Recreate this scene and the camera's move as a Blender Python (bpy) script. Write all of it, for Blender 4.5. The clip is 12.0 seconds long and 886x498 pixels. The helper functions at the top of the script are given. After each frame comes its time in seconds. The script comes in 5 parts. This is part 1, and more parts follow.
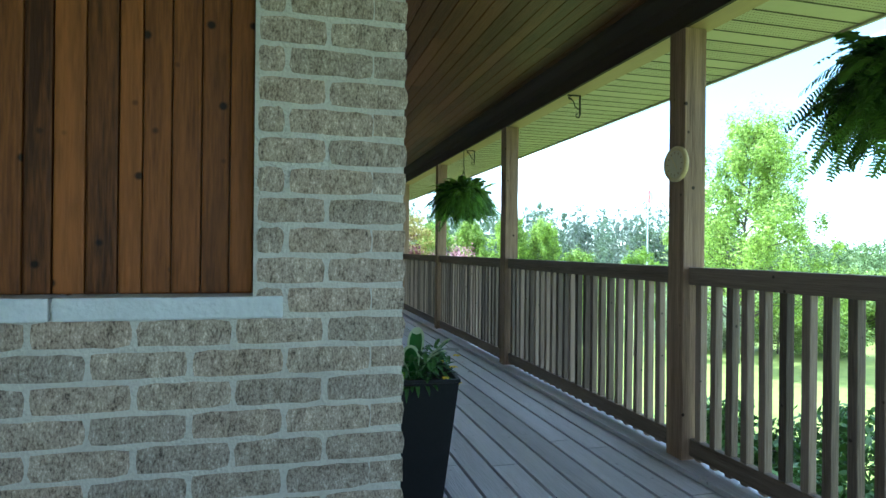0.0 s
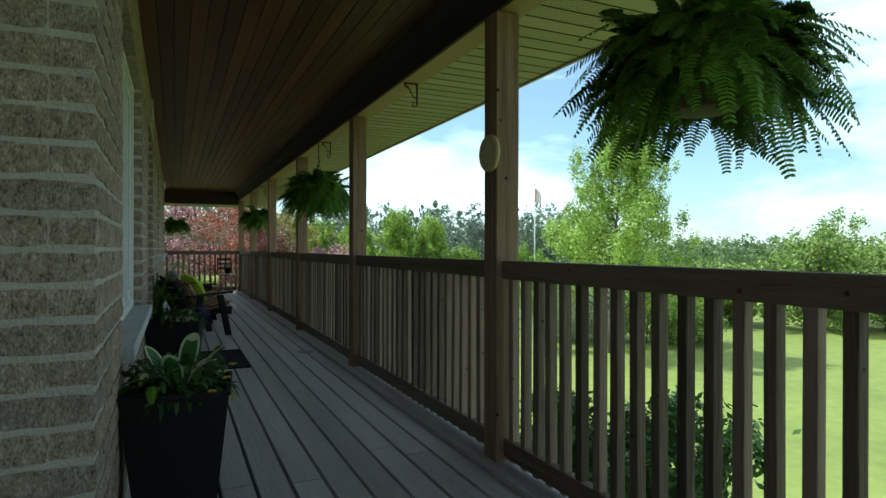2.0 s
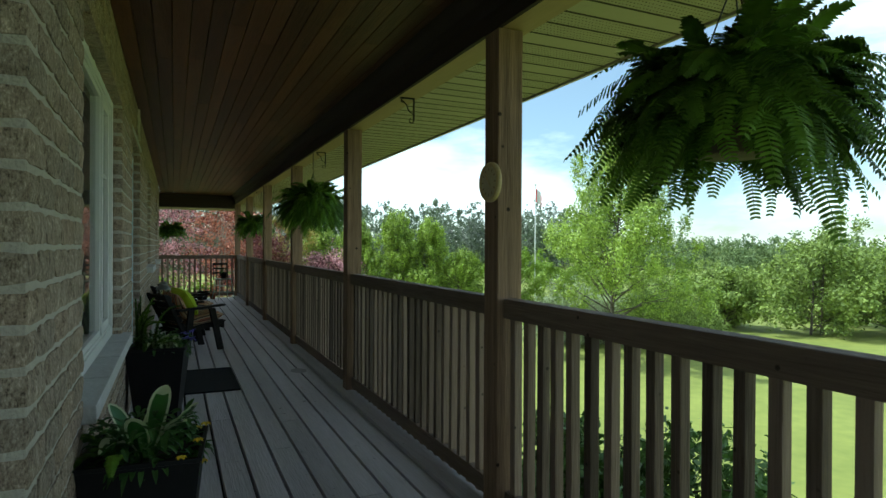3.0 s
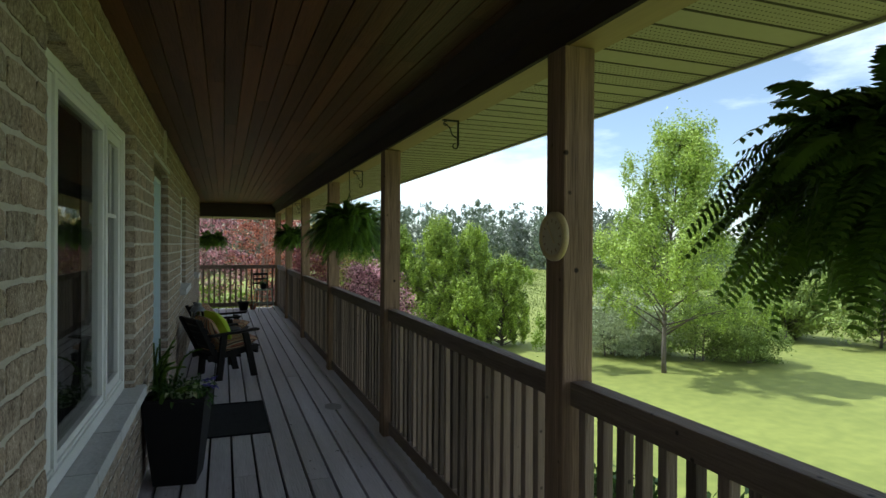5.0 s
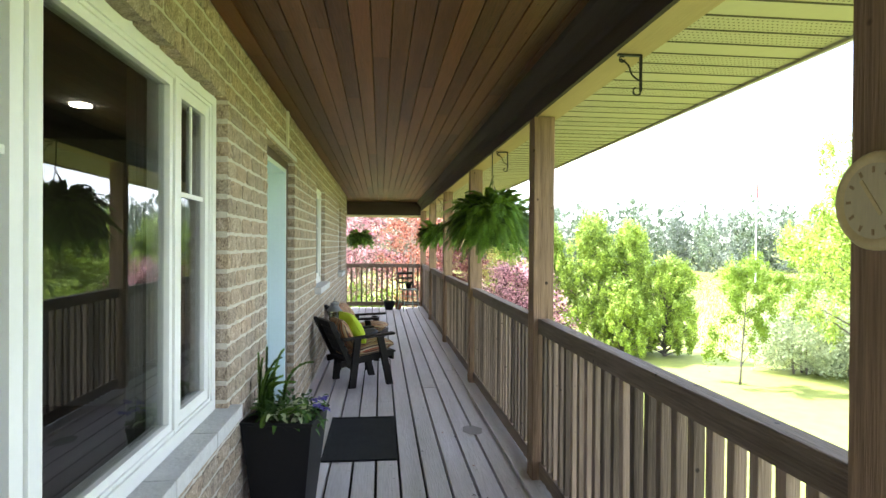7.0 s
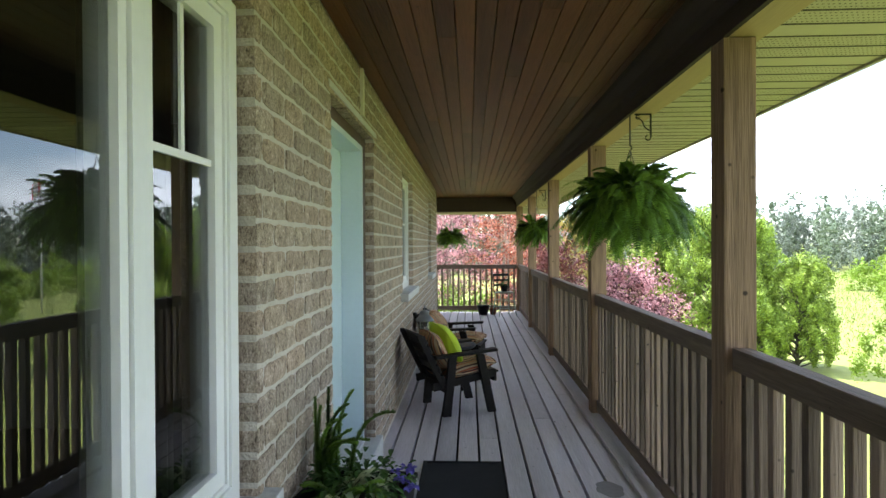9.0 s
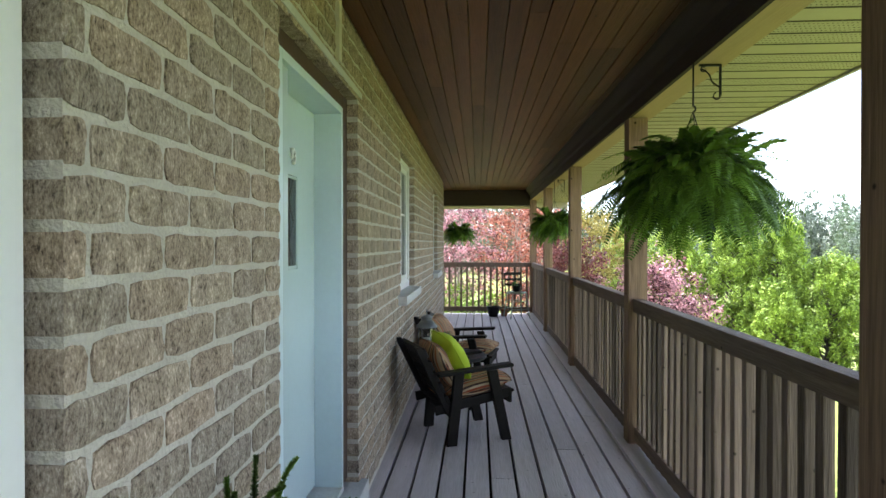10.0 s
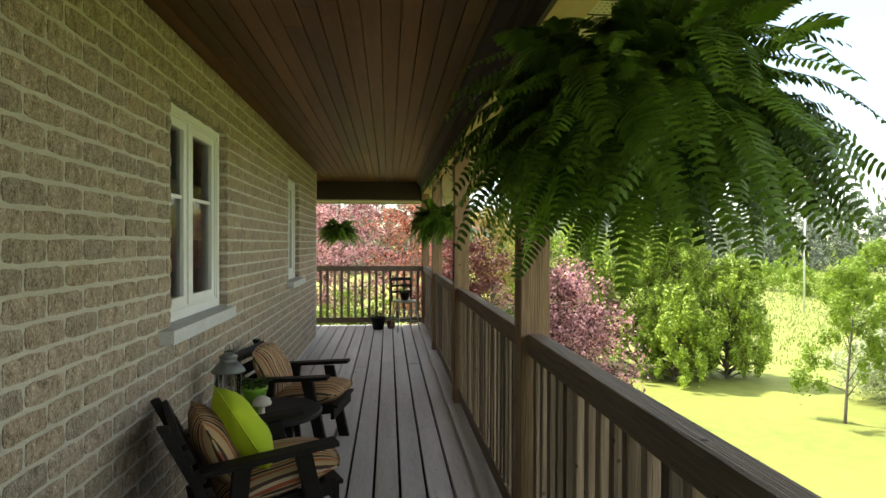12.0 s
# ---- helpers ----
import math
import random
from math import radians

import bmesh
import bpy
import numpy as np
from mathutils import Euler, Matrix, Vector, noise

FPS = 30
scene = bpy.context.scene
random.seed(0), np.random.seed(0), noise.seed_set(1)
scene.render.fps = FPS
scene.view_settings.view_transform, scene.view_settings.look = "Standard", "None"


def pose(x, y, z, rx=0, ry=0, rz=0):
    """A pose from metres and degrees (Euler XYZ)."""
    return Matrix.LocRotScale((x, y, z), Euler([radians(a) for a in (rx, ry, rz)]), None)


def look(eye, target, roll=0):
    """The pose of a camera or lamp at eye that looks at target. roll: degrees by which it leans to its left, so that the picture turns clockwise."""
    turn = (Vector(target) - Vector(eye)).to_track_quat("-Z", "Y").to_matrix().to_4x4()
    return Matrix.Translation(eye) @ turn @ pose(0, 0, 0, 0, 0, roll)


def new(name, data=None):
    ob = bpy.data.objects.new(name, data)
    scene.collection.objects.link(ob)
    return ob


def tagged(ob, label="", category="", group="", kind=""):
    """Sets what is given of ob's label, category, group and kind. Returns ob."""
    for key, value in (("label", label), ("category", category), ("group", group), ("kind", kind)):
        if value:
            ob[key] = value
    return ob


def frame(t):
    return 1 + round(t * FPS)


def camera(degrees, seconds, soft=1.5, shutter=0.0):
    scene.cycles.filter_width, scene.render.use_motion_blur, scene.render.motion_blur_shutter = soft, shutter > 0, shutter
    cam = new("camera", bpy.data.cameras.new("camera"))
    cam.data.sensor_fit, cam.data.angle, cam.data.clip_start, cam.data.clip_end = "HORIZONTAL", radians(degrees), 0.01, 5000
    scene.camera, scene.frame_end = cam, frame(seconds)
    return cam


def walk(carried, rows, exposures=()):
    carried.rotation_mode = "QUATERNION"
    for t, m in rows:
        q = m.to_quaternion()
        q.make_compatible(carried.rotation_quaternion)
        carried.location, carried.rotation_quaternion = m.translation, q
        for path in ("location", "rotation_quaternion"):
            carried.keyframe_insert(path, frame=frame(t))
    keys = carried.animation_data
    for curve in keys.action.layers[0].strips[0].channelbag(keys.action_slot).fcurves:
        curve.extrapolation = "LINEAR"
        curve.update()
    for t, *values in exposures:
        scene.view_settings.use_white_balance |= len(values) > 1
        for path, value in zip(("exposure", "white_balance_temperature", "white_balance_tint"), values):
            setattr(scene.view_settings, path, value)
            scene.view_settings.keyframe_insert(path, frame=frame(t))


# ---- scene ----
cam = camera(73.9, 12.0)
PATH = [
    (0, (-0.312, -1.679, 1.044), (0.199, 0.255, 1.047), 0.6),
    (0.5, (-0.203, -1.695, 1.026), (0.508, 0.174, 1.031), 0.5),
    (1, (-0.027, -1.71, 1.016), (0.776, 0.122, 1.017), 0.7),
    (1.5, (0.082, -1.701, 1.005), (0.893, 0.127, 1.006), 0.3),
    (2, (0.185, -1.604, 1.028), (1.015, 0.215, 1.027), 0.1),
    (2.5, (0.26, -1.498, 1.104), (1.087, 0.323, 1.095), 0.1),
    (3, (0.285, -1.419, 1.198), (1.115, 0.401, 1.189), 0.3),
    (5, (0.446, -0.975, 1.446), (1.145, 0.899, 1.433), 0.4),
    (5.5, (0.485, -0.805, 1.431), (1.055, 1.112, 1.416), 0.3),
    (6, (0.57, -0.566, 1.42), (0.951, 1.397, 1.408), 0.2),
    (6.5, (0.642, -0.379, 1.414), (0.932, 1.599, 1.402), 0.2),
    (7, (0.672, -0.108, 1.397), (0.883, 1.88, 1.383), 0.4),
    (7.5, (0.686, 0.123, 1.383), (0.824, 2.119, 1.369), 0.3),
    (9.5, (0.576, 1.356, 1.352), (0.456, 3.352, 1.34), -0.2),
    (10, (0.582, 1.791, 1.332), (0.463, 3.787, 1.313), 0.0),
    (10.5, (0.656, 2.2, 1.322), (0.537, 4.196, 1.304), 0.1),
    (11, (0.749, 2.66, 1.329), (0.633, 4.657, 1.311), 0.2),
    (11.5, (0.842, 3.034, 1.34), (0.739, 5.031, 1.317), -0.2),
    (12, (1.019, 3.318, 1.341), (1.203, 5.31, 1.322), 0.2),
]
EXPOSURES = [(0.0, 1.62, 4750, -8), (0.5, 1.0, 4850, -10), (1.0, 0.12, 5100, -12), (1.5, 0.15, 5300, -11), (2.5, 0.12, 5600, -12), (5.0, 0.05, 5750, 3), (5.5, 0.28, 6100, 4),
             (6.0, 1.74, 6000, 6), (6.5, 2.38, 6000, 10), (7.0, 2.32, 6000, 10), (7.5, 2.10, 6050, 9), (9.5, 1.62, 5800, 9), (10.5, 1.70, 5750, 11), (11.5, 1.70, 5850, 9), (12.0, 1.17, 6900, 4)]
walk(cam, [(t, look(eye, target, roll)) for t, eye, target, roll in PATH], EXPOSURES)

# ---- world and sun ----
SUN_AZ = (-0.77, 0.64)
SUN_EL = radians(56)
world = bpy.data.worlds.new("world")
scene.world = world
world.use_nodes = True
wn, wl = world.node_tree.nodes, world.node_tree.links
sky = wn.new("ShaderNodeTexSky")
sky.sky_type, sky.sun_disc = "NISHITA", False
sky.sun_elevation, sky.sun_rotation = SUN_EL, math.atan2(SUN_AZ[0], SUN_AZ[1])
sky.air_density, sky.dust_density, sky.ozone_density = 1.0, 0.6, 1.2
wc = wn.new("ShaderNodeTexCoord")
wm = wn.new("ShaderNodeMapping")
wm.inputs["Scale"].default_value = (1.0, 1.0, 3.2)
cl = wn.new("ShaderNodeTexNoise")
cl.inputs["Scale"].default_value, cl.inputs["Detail"].default_value, cl.inputs["Roughness"].default_value = 2.1, 7, 0.55
cr = wn.new("ShaderNodeValToRGB")
cr.color_ramp.elements[0].position, cr.color_ramp.elements[1].position = 0.42, 0.60
cr.color_ramp.elements[0].color = (0.12, 0.12, 0.12, 1)
cmix = wn.new("ShaderNodeMixRGB")
cmix.inputs[2].default_value = (10.5, 10.7, 11.0, 1)
wl.new(wc.outputs["Generated"], wm.inputs["Vector"])
wl.new(wm.outputs[0], cl.inputs["Vector"])
wl.new(cl.outputs["Fac"], cr.inputs[0])
wl.new(cr.outputs[0], cmix.inputs[0])
wl.new(sky.outputs[0], cmix.inputs[1])
wl.new(cmix.outputs[0], wn["Background"].inputs[0])
wn["Background"].inputs[1].default_value = 0.15
sun = new("sun", bpy.data.lights.new("sun", "SUN"))
sun.data.energy, sun.data.angle, sun.data.color = 5.0, radians(0.6), (1.0, 0.95, 0.86)
sun.matrix_world = look((SUN_AZ[0] * 40, SUN_AZ[1] * 40, 40 * math.tan(SUN_EL)), (0, 0, 0))


# ---- materials ----
def mat(name, base, rough=0.6, metal=0.0, vary=0.25, fine=90.0, coarse=4.0, bump=0.15, stretch=(1, 1, 1), island=0.0, coat=0.0, second=None, leafy=0.0, spots=0.0, object_vary=0.0, spec=0.5, tight=0.0, knot=1.0):
    """A surface with grain at two scales, a little relief, and variation from piece to piece."""
    m = bpy.data.materials.new(name)
    m.use_nodes = True
    n, l = m.node_tree.nodes, m.node_tree.links
    p = n["Principled BSDF"]
    p.inputs["Roughness"].default_value, p.inputs["Metallic"].default_value = rough, metal
    p.inputs["Coat Weight"].default_value = coat
    p.inputs["Specular IOR Level"].default_value = spec
    tc = n.new("ShaderNodeTexCoord")
    mp = n.new("ShaderNodeMapping")
    mp.inputs["Scale"].default_value = stretch
    l.new(tc.outputs["Object"], mp.inputs["Vector"])
    shift = n.new("ShaderNodeVectorMath")
    info = n.new("ShaderNodeObjectInfo")
    spread = n.new("ShaderNodeMath")
    spread.operation, spread.inputs[1].default_value = "MULTIPLY", 37.0
    l.new(info.outputs["Random"], spread.inputs[0])
    l.new(mp.outputs[0], shift.inputs[0])
    l.new(spread.outputs[0], shift.inputs[1])
    a = n.new("ShaderNodeTexNoise")
    a.inputs["Scale"].default_value, a.inputs["Detail"].default_value = fine, 4
    b = n.new("ShaderNodeTexNoise")
    b.inputs["Scale"].default_value, b.inputs["Detail"].default_value = coarse, 3
    for t in (a, b):
        l.new(shift.outputs[0], t.inputs["Vector"])
    add = n.new("ShaderNodeMath")
    l.new(a.outputs["Fac"], add.inputs[0])
    l.new(b.outputs["Fac"], add.inputs[1])
    value = add.outputs[0]
    geo = n.new("ShaderNodeNewGeometry")
    for source, amount in ((geo.outputs["Random Per Island"], island), (info.outputs["Random"], object_vary)):
        if amount:
            k = n.new("ShaderNodeMath")
            k.operation = "MULTIPLY_ADD"
            k.inputs[1].default_value = amount
            l.new(source, k.inputs[0])
            l.new(value, k.inputs[2])
            k2 = n.new("ShaderNodeMath")
            k2.operation, k2.inputs[1].default_value = "SUBTRACT", amount / 2
            l.new(k.outputs[0], k2.inputs[0])
            value = k2.outputs[0]
    ramp = n.new("ShaderNodeValToRGB")
    ramp.color_ramp.elements[0].position, ramp.color_ramp.elements[1].position = 0.15 + tight, 0.85 - tight
    half = n.new("ShaderNodeMath")
    half.operation, half.inputs[1].default_value = "MULTIPLY", 0.5
    l.new(value, half.inputs[0])
    l.new(half.outputs[0], ramp.inputs[0])
    dark = tuple(c * (1 - vary) for c in base)
    light = second or tuple(min(1, c * (1 + vary)) for c in base)
    ramp.color_ramp.elements[0].color, ramp.color_ramp.elements[1].color = (*dark, 1), (*light, 1)
    colour = ramp.outputs[0]
    if spots:
        v = n.new("ShaderNodeTexVoronoi")
        v.inputs["Scale"].default_value = 1.0
        vm = n.new("ShaderNodeMapping")
        vm.inputs["Scale"].default_value = tuple(11.0 / max(1e-3, s) ** 0.35 for s in (1, 1, 1))
        l.new(tc.outputs["Object"], vm.inputs["Vector"])
        sh2 = n.new("ShaderNodeVectorMath")
        l.new(vm.outputs[0], sh2.inputs[0])
        l.new(spread.outputs[0], sh2.inputs[1])
        l.new(sh2.outputs[0], v.inputs["Vector"])
        sr = n.new("ShaderNodeValToRGB")
        sr.color_ramp.elements[0].position, sr.color_ramp.elements[1].position = 0.055 * knot, 0.10 * knot
        sr.color_ramp.elements[0].color = (spots, spots, spots, 1)
        l.new(v.outputs["Distance"], sr.inputs[0])
        mx = n.new("ShaderNodeMixRGB")
        mx.blend_type, mx.inputs[0].default_value = "MULTIPLY", 1.0
        l.new(colour, mx.inputs[1])
        l.new(sr.outputs[0], mx.inputs[2])
        colour = mx.outputs[0]
    l.new(colour, p.inputs["Base Color"])
    if bump:
        bp = n.new("ShaderNodeBump")
        bp.inputs["Strength"].default_value, bp.inputs["Distance"].default_value = bump, 0.01
        l.new(add.outputs[0], bp.inputs["Height"])
        l.new(bp.outputs[0], p.inputs["Normal"])
    if leafy:
        tr = n.new("ShaderNodeBsdfTranslucent")
        l.new(colour, tr.inputs["Color"])
        sm = n.new("ShaderNodeMixShader")
        sm.inputs[0].default_value = leafy
        l.new(p.outputs[0], sm.inputs[1])
        l.new(tr.outputs[0], sm.inputs[2])
        l.new(sm.outputs[0], n["Material Output"].inputs["Surface"])
    return m


def glass_mat(name, tint=(0.62, 0.66, 0.64)):
    m = bpy.data.materials.new(name)
    m.use_nodes = True
    n, l = m.node_tree.nodes, m.node_tree.links
    n.remove(n["Principled BSDF"])
    tr, gl, fr, mx = (n.new(k) for k in ("ShaderNodeBsdfTransparent", "ShaderNodeBsdfGlossy", "ShaderNodeFresnel", "ShaderNodeMixShader"))
    tr.inputs[0].default_value = (*tint, 1)
    gl.inputs["Roughness"].default_value = 0.0
    fr.inputs["IOR"].default_value = 2.1
    l.new(fr.outputs[0], mx.inputs[0])
    l.new(tr.outputs[0], mx.inputs[1])
    l.new(gl.outputs[0], mx.inputs[2])
    l.new(mx.outputs[0], n["Material Output"].inputs["Surface"])
    return m



def brick_mat():
    """Split-faced clay: short upright flecks from near black to pale buff, and a hue that changes from brick to brick."""
    m = bpy.data.materials.new("brick")
    m.use_nodes = True
    n, l = m.node_tree.nodes, m.node_tree.links
    p = n["Principled BSDF"]
    p.inputs["Roughness"].default_value, p.inputs["Specular IOR Level"].default_value = 0.92, 0.2
    tc, mp, info, geo = n.new("ShaderNodeTexCoord"), n.new("ShaderNodeMapping"), n.new("ShaderNodeObjectInfo"), n.new("ShaderNodeNewGeometry")
    mp.inputs["Scale"].default_value = (1, 1, 0.5)
    l.new(tc.outputs["Object"], mp.inputs["Vector"])
    both = n.new("ShaderNodeMath")
    l.new(info.outputs["Random"], both.inputs[0])
    l.new(geo.outputs["Random Per Island"], both.inputs[1])
    far = n.new("ShaderNodeMath")
    far.operation, far.inputs[1].default_value = "MULTIPLY", 29.0
    l.new(both.outputs[0], far.inputs[0])
    shift = n.new("ShaderNodeVectorMath")
    l.new(mp.outputs[0], shift.inputs[0])
    l.new(far.outputs[0], shift.inputs[1])
    fleck, patch = n.new("ShaderNodeTexNoise"), n.new("ShaderNodeTexNoise")
    fleck.inputs["Scale"].default_value, fleck.inputs["Detail"].default_value, fleck.inputs["Roughness"].default_value = 190, 6, 0.72
    patch.inputs["Scale"].default_value, patch.inputs["Detail"].default_value = 40, 2
    for t in (fleck, patch):
        l.new(shift.outputs[0], t.inputs["Vector"])
    tone = n.new("ShaderNodeMath")
    tone.operation, tone.inputs[1].default_value = "MULTIPLY_ADD", 0.35
    l.new(patch.outputs["Fac"], tone.inputs[0])
    l.new(fleck.outputs["Fac"], tone.inputs[2])
    grain = n.new("ShaderNodeValToRGB")
    e = grain.color_ramp.elements
    e[0].position, e[0].color = 0.50, (0.075, 0.060, 0.049, 1)
    e[1].position, e[1].color = 0.86, (0.65, 0.57, 0.475, 1)
    for at, c in ((0.58, (0.22, 0.178, 0.140)), (0.67, (0.325, 0.268, 0.211)), (0.77, (0.445, 0.375, 0.302))):
        e.new(at).color = (*c, 1)
    l.new(tone.outputs[0], grain.inputs[0])
    whole = n.new("ShaderNodeMath")
    whole.operation, whole.inputs[1].default_value = "FRACT", 0
    l.new(both.outputs[0], whole.inputs[0])
    hue = n.new("ShaderNodeValToRGB")
    h = hue.color_ramp.elements
    h[0].position, h[0].color = 0.0, (0.93, 0.94, 0.95, 1)
    h[1].position, h[1].color = 1.0, (1.05, 1.01, 0.97, 1)
    for at, c in ((0.3, (1.01, 1.0, 0.97)), (0.55, (1.13, 1.06, 0.99)), (0.8, (1.16, 1.15, 1.11))):
        h.new(at).color = (*c, 1)
    l.new(whole.outputs[0], hue.inputs[0])
    mx = n.new("ShaderNodeMixRGB")
    mx.blend_type, mx.inputs[0].default_value = "MULTIPLY", 1.0
    l.new(grain.outputs[0], mx.inputs[1])
    l.new(hue.outputs[0], mx.inputs[2])
    l.new(mx.outputs[0], p.inputs["Base Color"])
    bp = n.new("ShaderNodeBump")
    bp.inputs["Strength"].default_value, bp.inputs["Distance"].default_value = 0.9, 0.006
    l.new(tone.outputs[0], bp.inputs["Height"])
    l.new(bp.outputs[0], p.inputs["Normal"])
    return m


M_BRICK = brick_mat()
M_MORTAR = mat("mortar", (0.54, 0.505, 0.44), 0.95, vary=0.25, fine=120, coarse=9, bump=0.9)
M_STONE = mat("sill_stone", (0.53, 0.53, 0.52), 0.85, vary=0.20, fine=55, coarse=9, bump=0.5, object_vary=0.25)
M_CEDAR = mat("cedar_board", (0.075, 0.023, 0.0045), 0.55, vary=0.55, fine=14, coarse=2, bump=0.25, stretch=(9, 9, 0.7), object_vary=0.7, second=(0.24, 0.085, 0.017), spots=0.10, tight=0.1, spec=0.2, knot=1.6)
M_CEIL = mat("ceiling_board", (0.068, 0.024, 0.009), 0.45, vary=0.4, fine=12, coarse=2, bump=0.2, stretch=(9, 0.6, 9), island=0.65, second=(0.150, 0.058, 0.024), spots=0.4, tight=0.08, spec=0.2)
M_BEAM = mat("beam_board", (0.028, 0.016, 0.010), 0.8, vary=0.35, fine=14, coarse=2, bump=0.25, stretch=(9, 0.6, 9))
# Light falling on the beam's underside is put into this pale yellow.
M_BEAM_LIT = mat("beam_underside_lit", (0.39, 0.28, 0.13), 0.6, vary=0.2, fine=14, coarse=2, bump=0.2, stretch=(9, 0.6, 9))
M_POST = mat("weathered_post", (0.225, 0.148, 0.094), 0.75, vary=0.55, fine=13, coarse=2.5, bump=0.5, stretch=(13, 13, 0.5), object_vary=0.25, spots=0.12, tight=0.12, spec=0.25, knot=1.3)
M_RAIL = mat("weathered_rail", (0.155, 0.114, 0.084), 0.7, vary=0.5, fine=13, coarse=2.5, bump=0.5, stretch=(13, 0.5, 13), object_vary=0.35, spots=0.25, tight=0.10, spec=0.25)
M_BALU = mat("weathered_baluster", (0.175, 0.13, 0.097), 0.78, vary=0.6, fine=13, coarse=2.5, bump=0.5, stretch=(12, 12, 0.5), object_vary=1.3, tight=0.05, spots=0.3, spec=0.25)
M_DECK = mat("deck_board", (0.50, 0.47, 0.495), 0.55, vary=0.35, fine=16, coarse=1.6, bump=0.35, stretch=(8, 0.5, 8), object_vary=0.45, spots=0.55)
M_GAP_SHADE = mat("gap_shade", (0.02, 0.018, 0.016), 0.9, vary=0.3)
M_SOFFIT = mat("soffit_panel", (0.45, 0.41, 0.26), 0.5, vary=0.08, fine=30, coarse=2, bump=0.05)
# Both dark browns stand in for shade in the soffit; joints include dirt.
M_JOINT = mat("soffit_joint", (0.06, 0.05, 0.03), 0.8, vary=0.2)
M_SOFFSHADE = mat("soffit_shade", (0.07, 0.06, 0.04), 0.9, vary=0.1)
M_WHITE = mat("white_vinyl", (0.74, 0.75, 0.73), 0.35, vary=0.05, fine=40, coarse=3, bump=0.03)
M_JAMB = mat("jamb_paint", (0.60, 0.71, 0.75), 0.4, vary=0.06, fine=40, coarse=3, bump=0.04)
M_DOOR = mat("door_paint", (0.53, 0.64, 0.66), 0.25, vary=0.05, fine=40, coarse=3, bump=0.04)
M_BROWN = mat("brown_casing", (0.075, 0.045, 0.03), 0.5, vary=0.3, fine=20, coarse=3)
M_METAL = mat("black_iron", (0.02, 0.02, 0.02), 0.45, metal=0.6, vary=0.3)
M_POT = mat("black_planter", (0.010, 0.0105, 0.0115), 0.55, vary=0.3, fine=60, coarse=5, bump=0.1, spec=0.2)
M_SOIL = mat("soil", (0.035, 0.025, 0.018), 0.95, vary=0.5, fine=60, bump=0.8)
M_MAT = mat("rubber_mat", (0.018, 0.019, 0.022), 0.85, vary=0.35, fine=200, coarse=8, bump=0.5, spec=0.2)
M_CHAIR = mat("stained_wood", (0.010, 0.008, 0.007), 0.6, vary=0.4, fine=20, coarse=3, bump=0.2, stretch=(2, 8, 8), spec=0.22)
M_LIME = mat("lime_cloth", (0.45, 0.58, 0.02), 0.85, vary=0.12, fine=250, coarse=6, bump=0.25)
M_GREENPOT = mat("green_glaze", (0.25, 0.5, 0.06), 0.3, vary=0.1)
M_CREAM = mat("cream_ceramic", (0.62, 0.58, 0.5), 0.5, vary=0.15)
M_GALV = mat("grey_metal", (0.19, 0.20, 0.20), 0.45, metal=0.5, vary=0.2)
M_CANDLE = mat("candle_wax", (0.75, 0.7, 0.6), 0.6, vary=0.05)
M_TERRA = mat("terracotta", (0.35, 0.14, 0.08), 0.8, vary=0.25)
M_DIAL = mat("dial_wood", (0.55, 0.43, 0.22), 0.5, vary=0.2, fine=18, coarse=4, bump=0.1, stretch=(6, 6, 1))
M_BASKET = mat("fern_basket", (0.085, 0.065, 0.035), 0.7, vary=0.4, fine=40)
# Near-black room colours carry the dimness of the unlit rooms; no curtain uses them.
M_ROOM_DIM = mat("dim_room", (0.10, 0.09, 0.08), 0.9, vary=0.1)
M_ROOM_DARK = mat("curtain", (0.05, 0.045, 0.04), 0.9, vary=0.2)
M_ROOF = mat("roof_shingle", (0.07, 0.065, 0.06), 0.9, vary=0.3, fine=20)
M_FERN = mat("fern_leaf", (0.022, 0.066, 0.008), 0.5, vary=0.55, fine=30, coarse=6, bump=0, leafy=0.26, object_vary=0.9, second=(0.21, 0.37, 0.04), spec=0.3)
M_LEAF_POT = mat("planter_leaf", (0.03, 0.085, 0.016), 0.45, vary=0.4, fine=30, coarse=9, bump=0, leafy=0.3, island=0.6, second=(0.10, 0.21, 0.04))
M_HOSTA = mat("hosta_leaf", (0.06, 0.18, 0.03), 0.4, vary=0.3, fine=30, coarse=9, bump=0, leafy=0.3)
M_HOSTAEDGE = mat("hosta_edge", (0.62, 0.68, 0.42), 0.45, vary=0.1, bump=0, leafy=0.3)
M_YELLOW = mat("yellow_petal", (0.75, 0.55, 0.03), 0.6, vary=0.15, bump=0)
M_PURPLE = mat("violet_petal", (0.13, 0.10, 0.45), 0.6, vary=0.25, bump=0)
M_BARK = mat("bark", (0.13, 0.11, 0.09), 0.95, vary=0.5, fine=30, coarse=4, bump=0.8, stretch=(3, 3, 0.6))
M_LEAF_TREE = mat("tree_leaf", (0.13, 0.26, 0.03), 0.5, vary=0.5, fine=5, coarse=0.6, bump=0, leafy=0.3, island=0.9, second=(0.62, 0.76, 0.14))
M_LEAF_CEDAR = mat("cedar_leaf", (0.11, 0.22, 0.022), 0.55, vary=0.55, fine=5, coarse=0.9, bump=0, leafy=0.15, island=0.9, second=(0.54, 0.69, 0.09))
M_LEAF_LIME = mat("sapling_leaf", (0.20, 0.32, 0.03), 0.55, vary=0.35, fine=5, coarse=0.9, bump=0, leafy=0.45, island=0.6, second=(0.32, 0.44, 0.06))
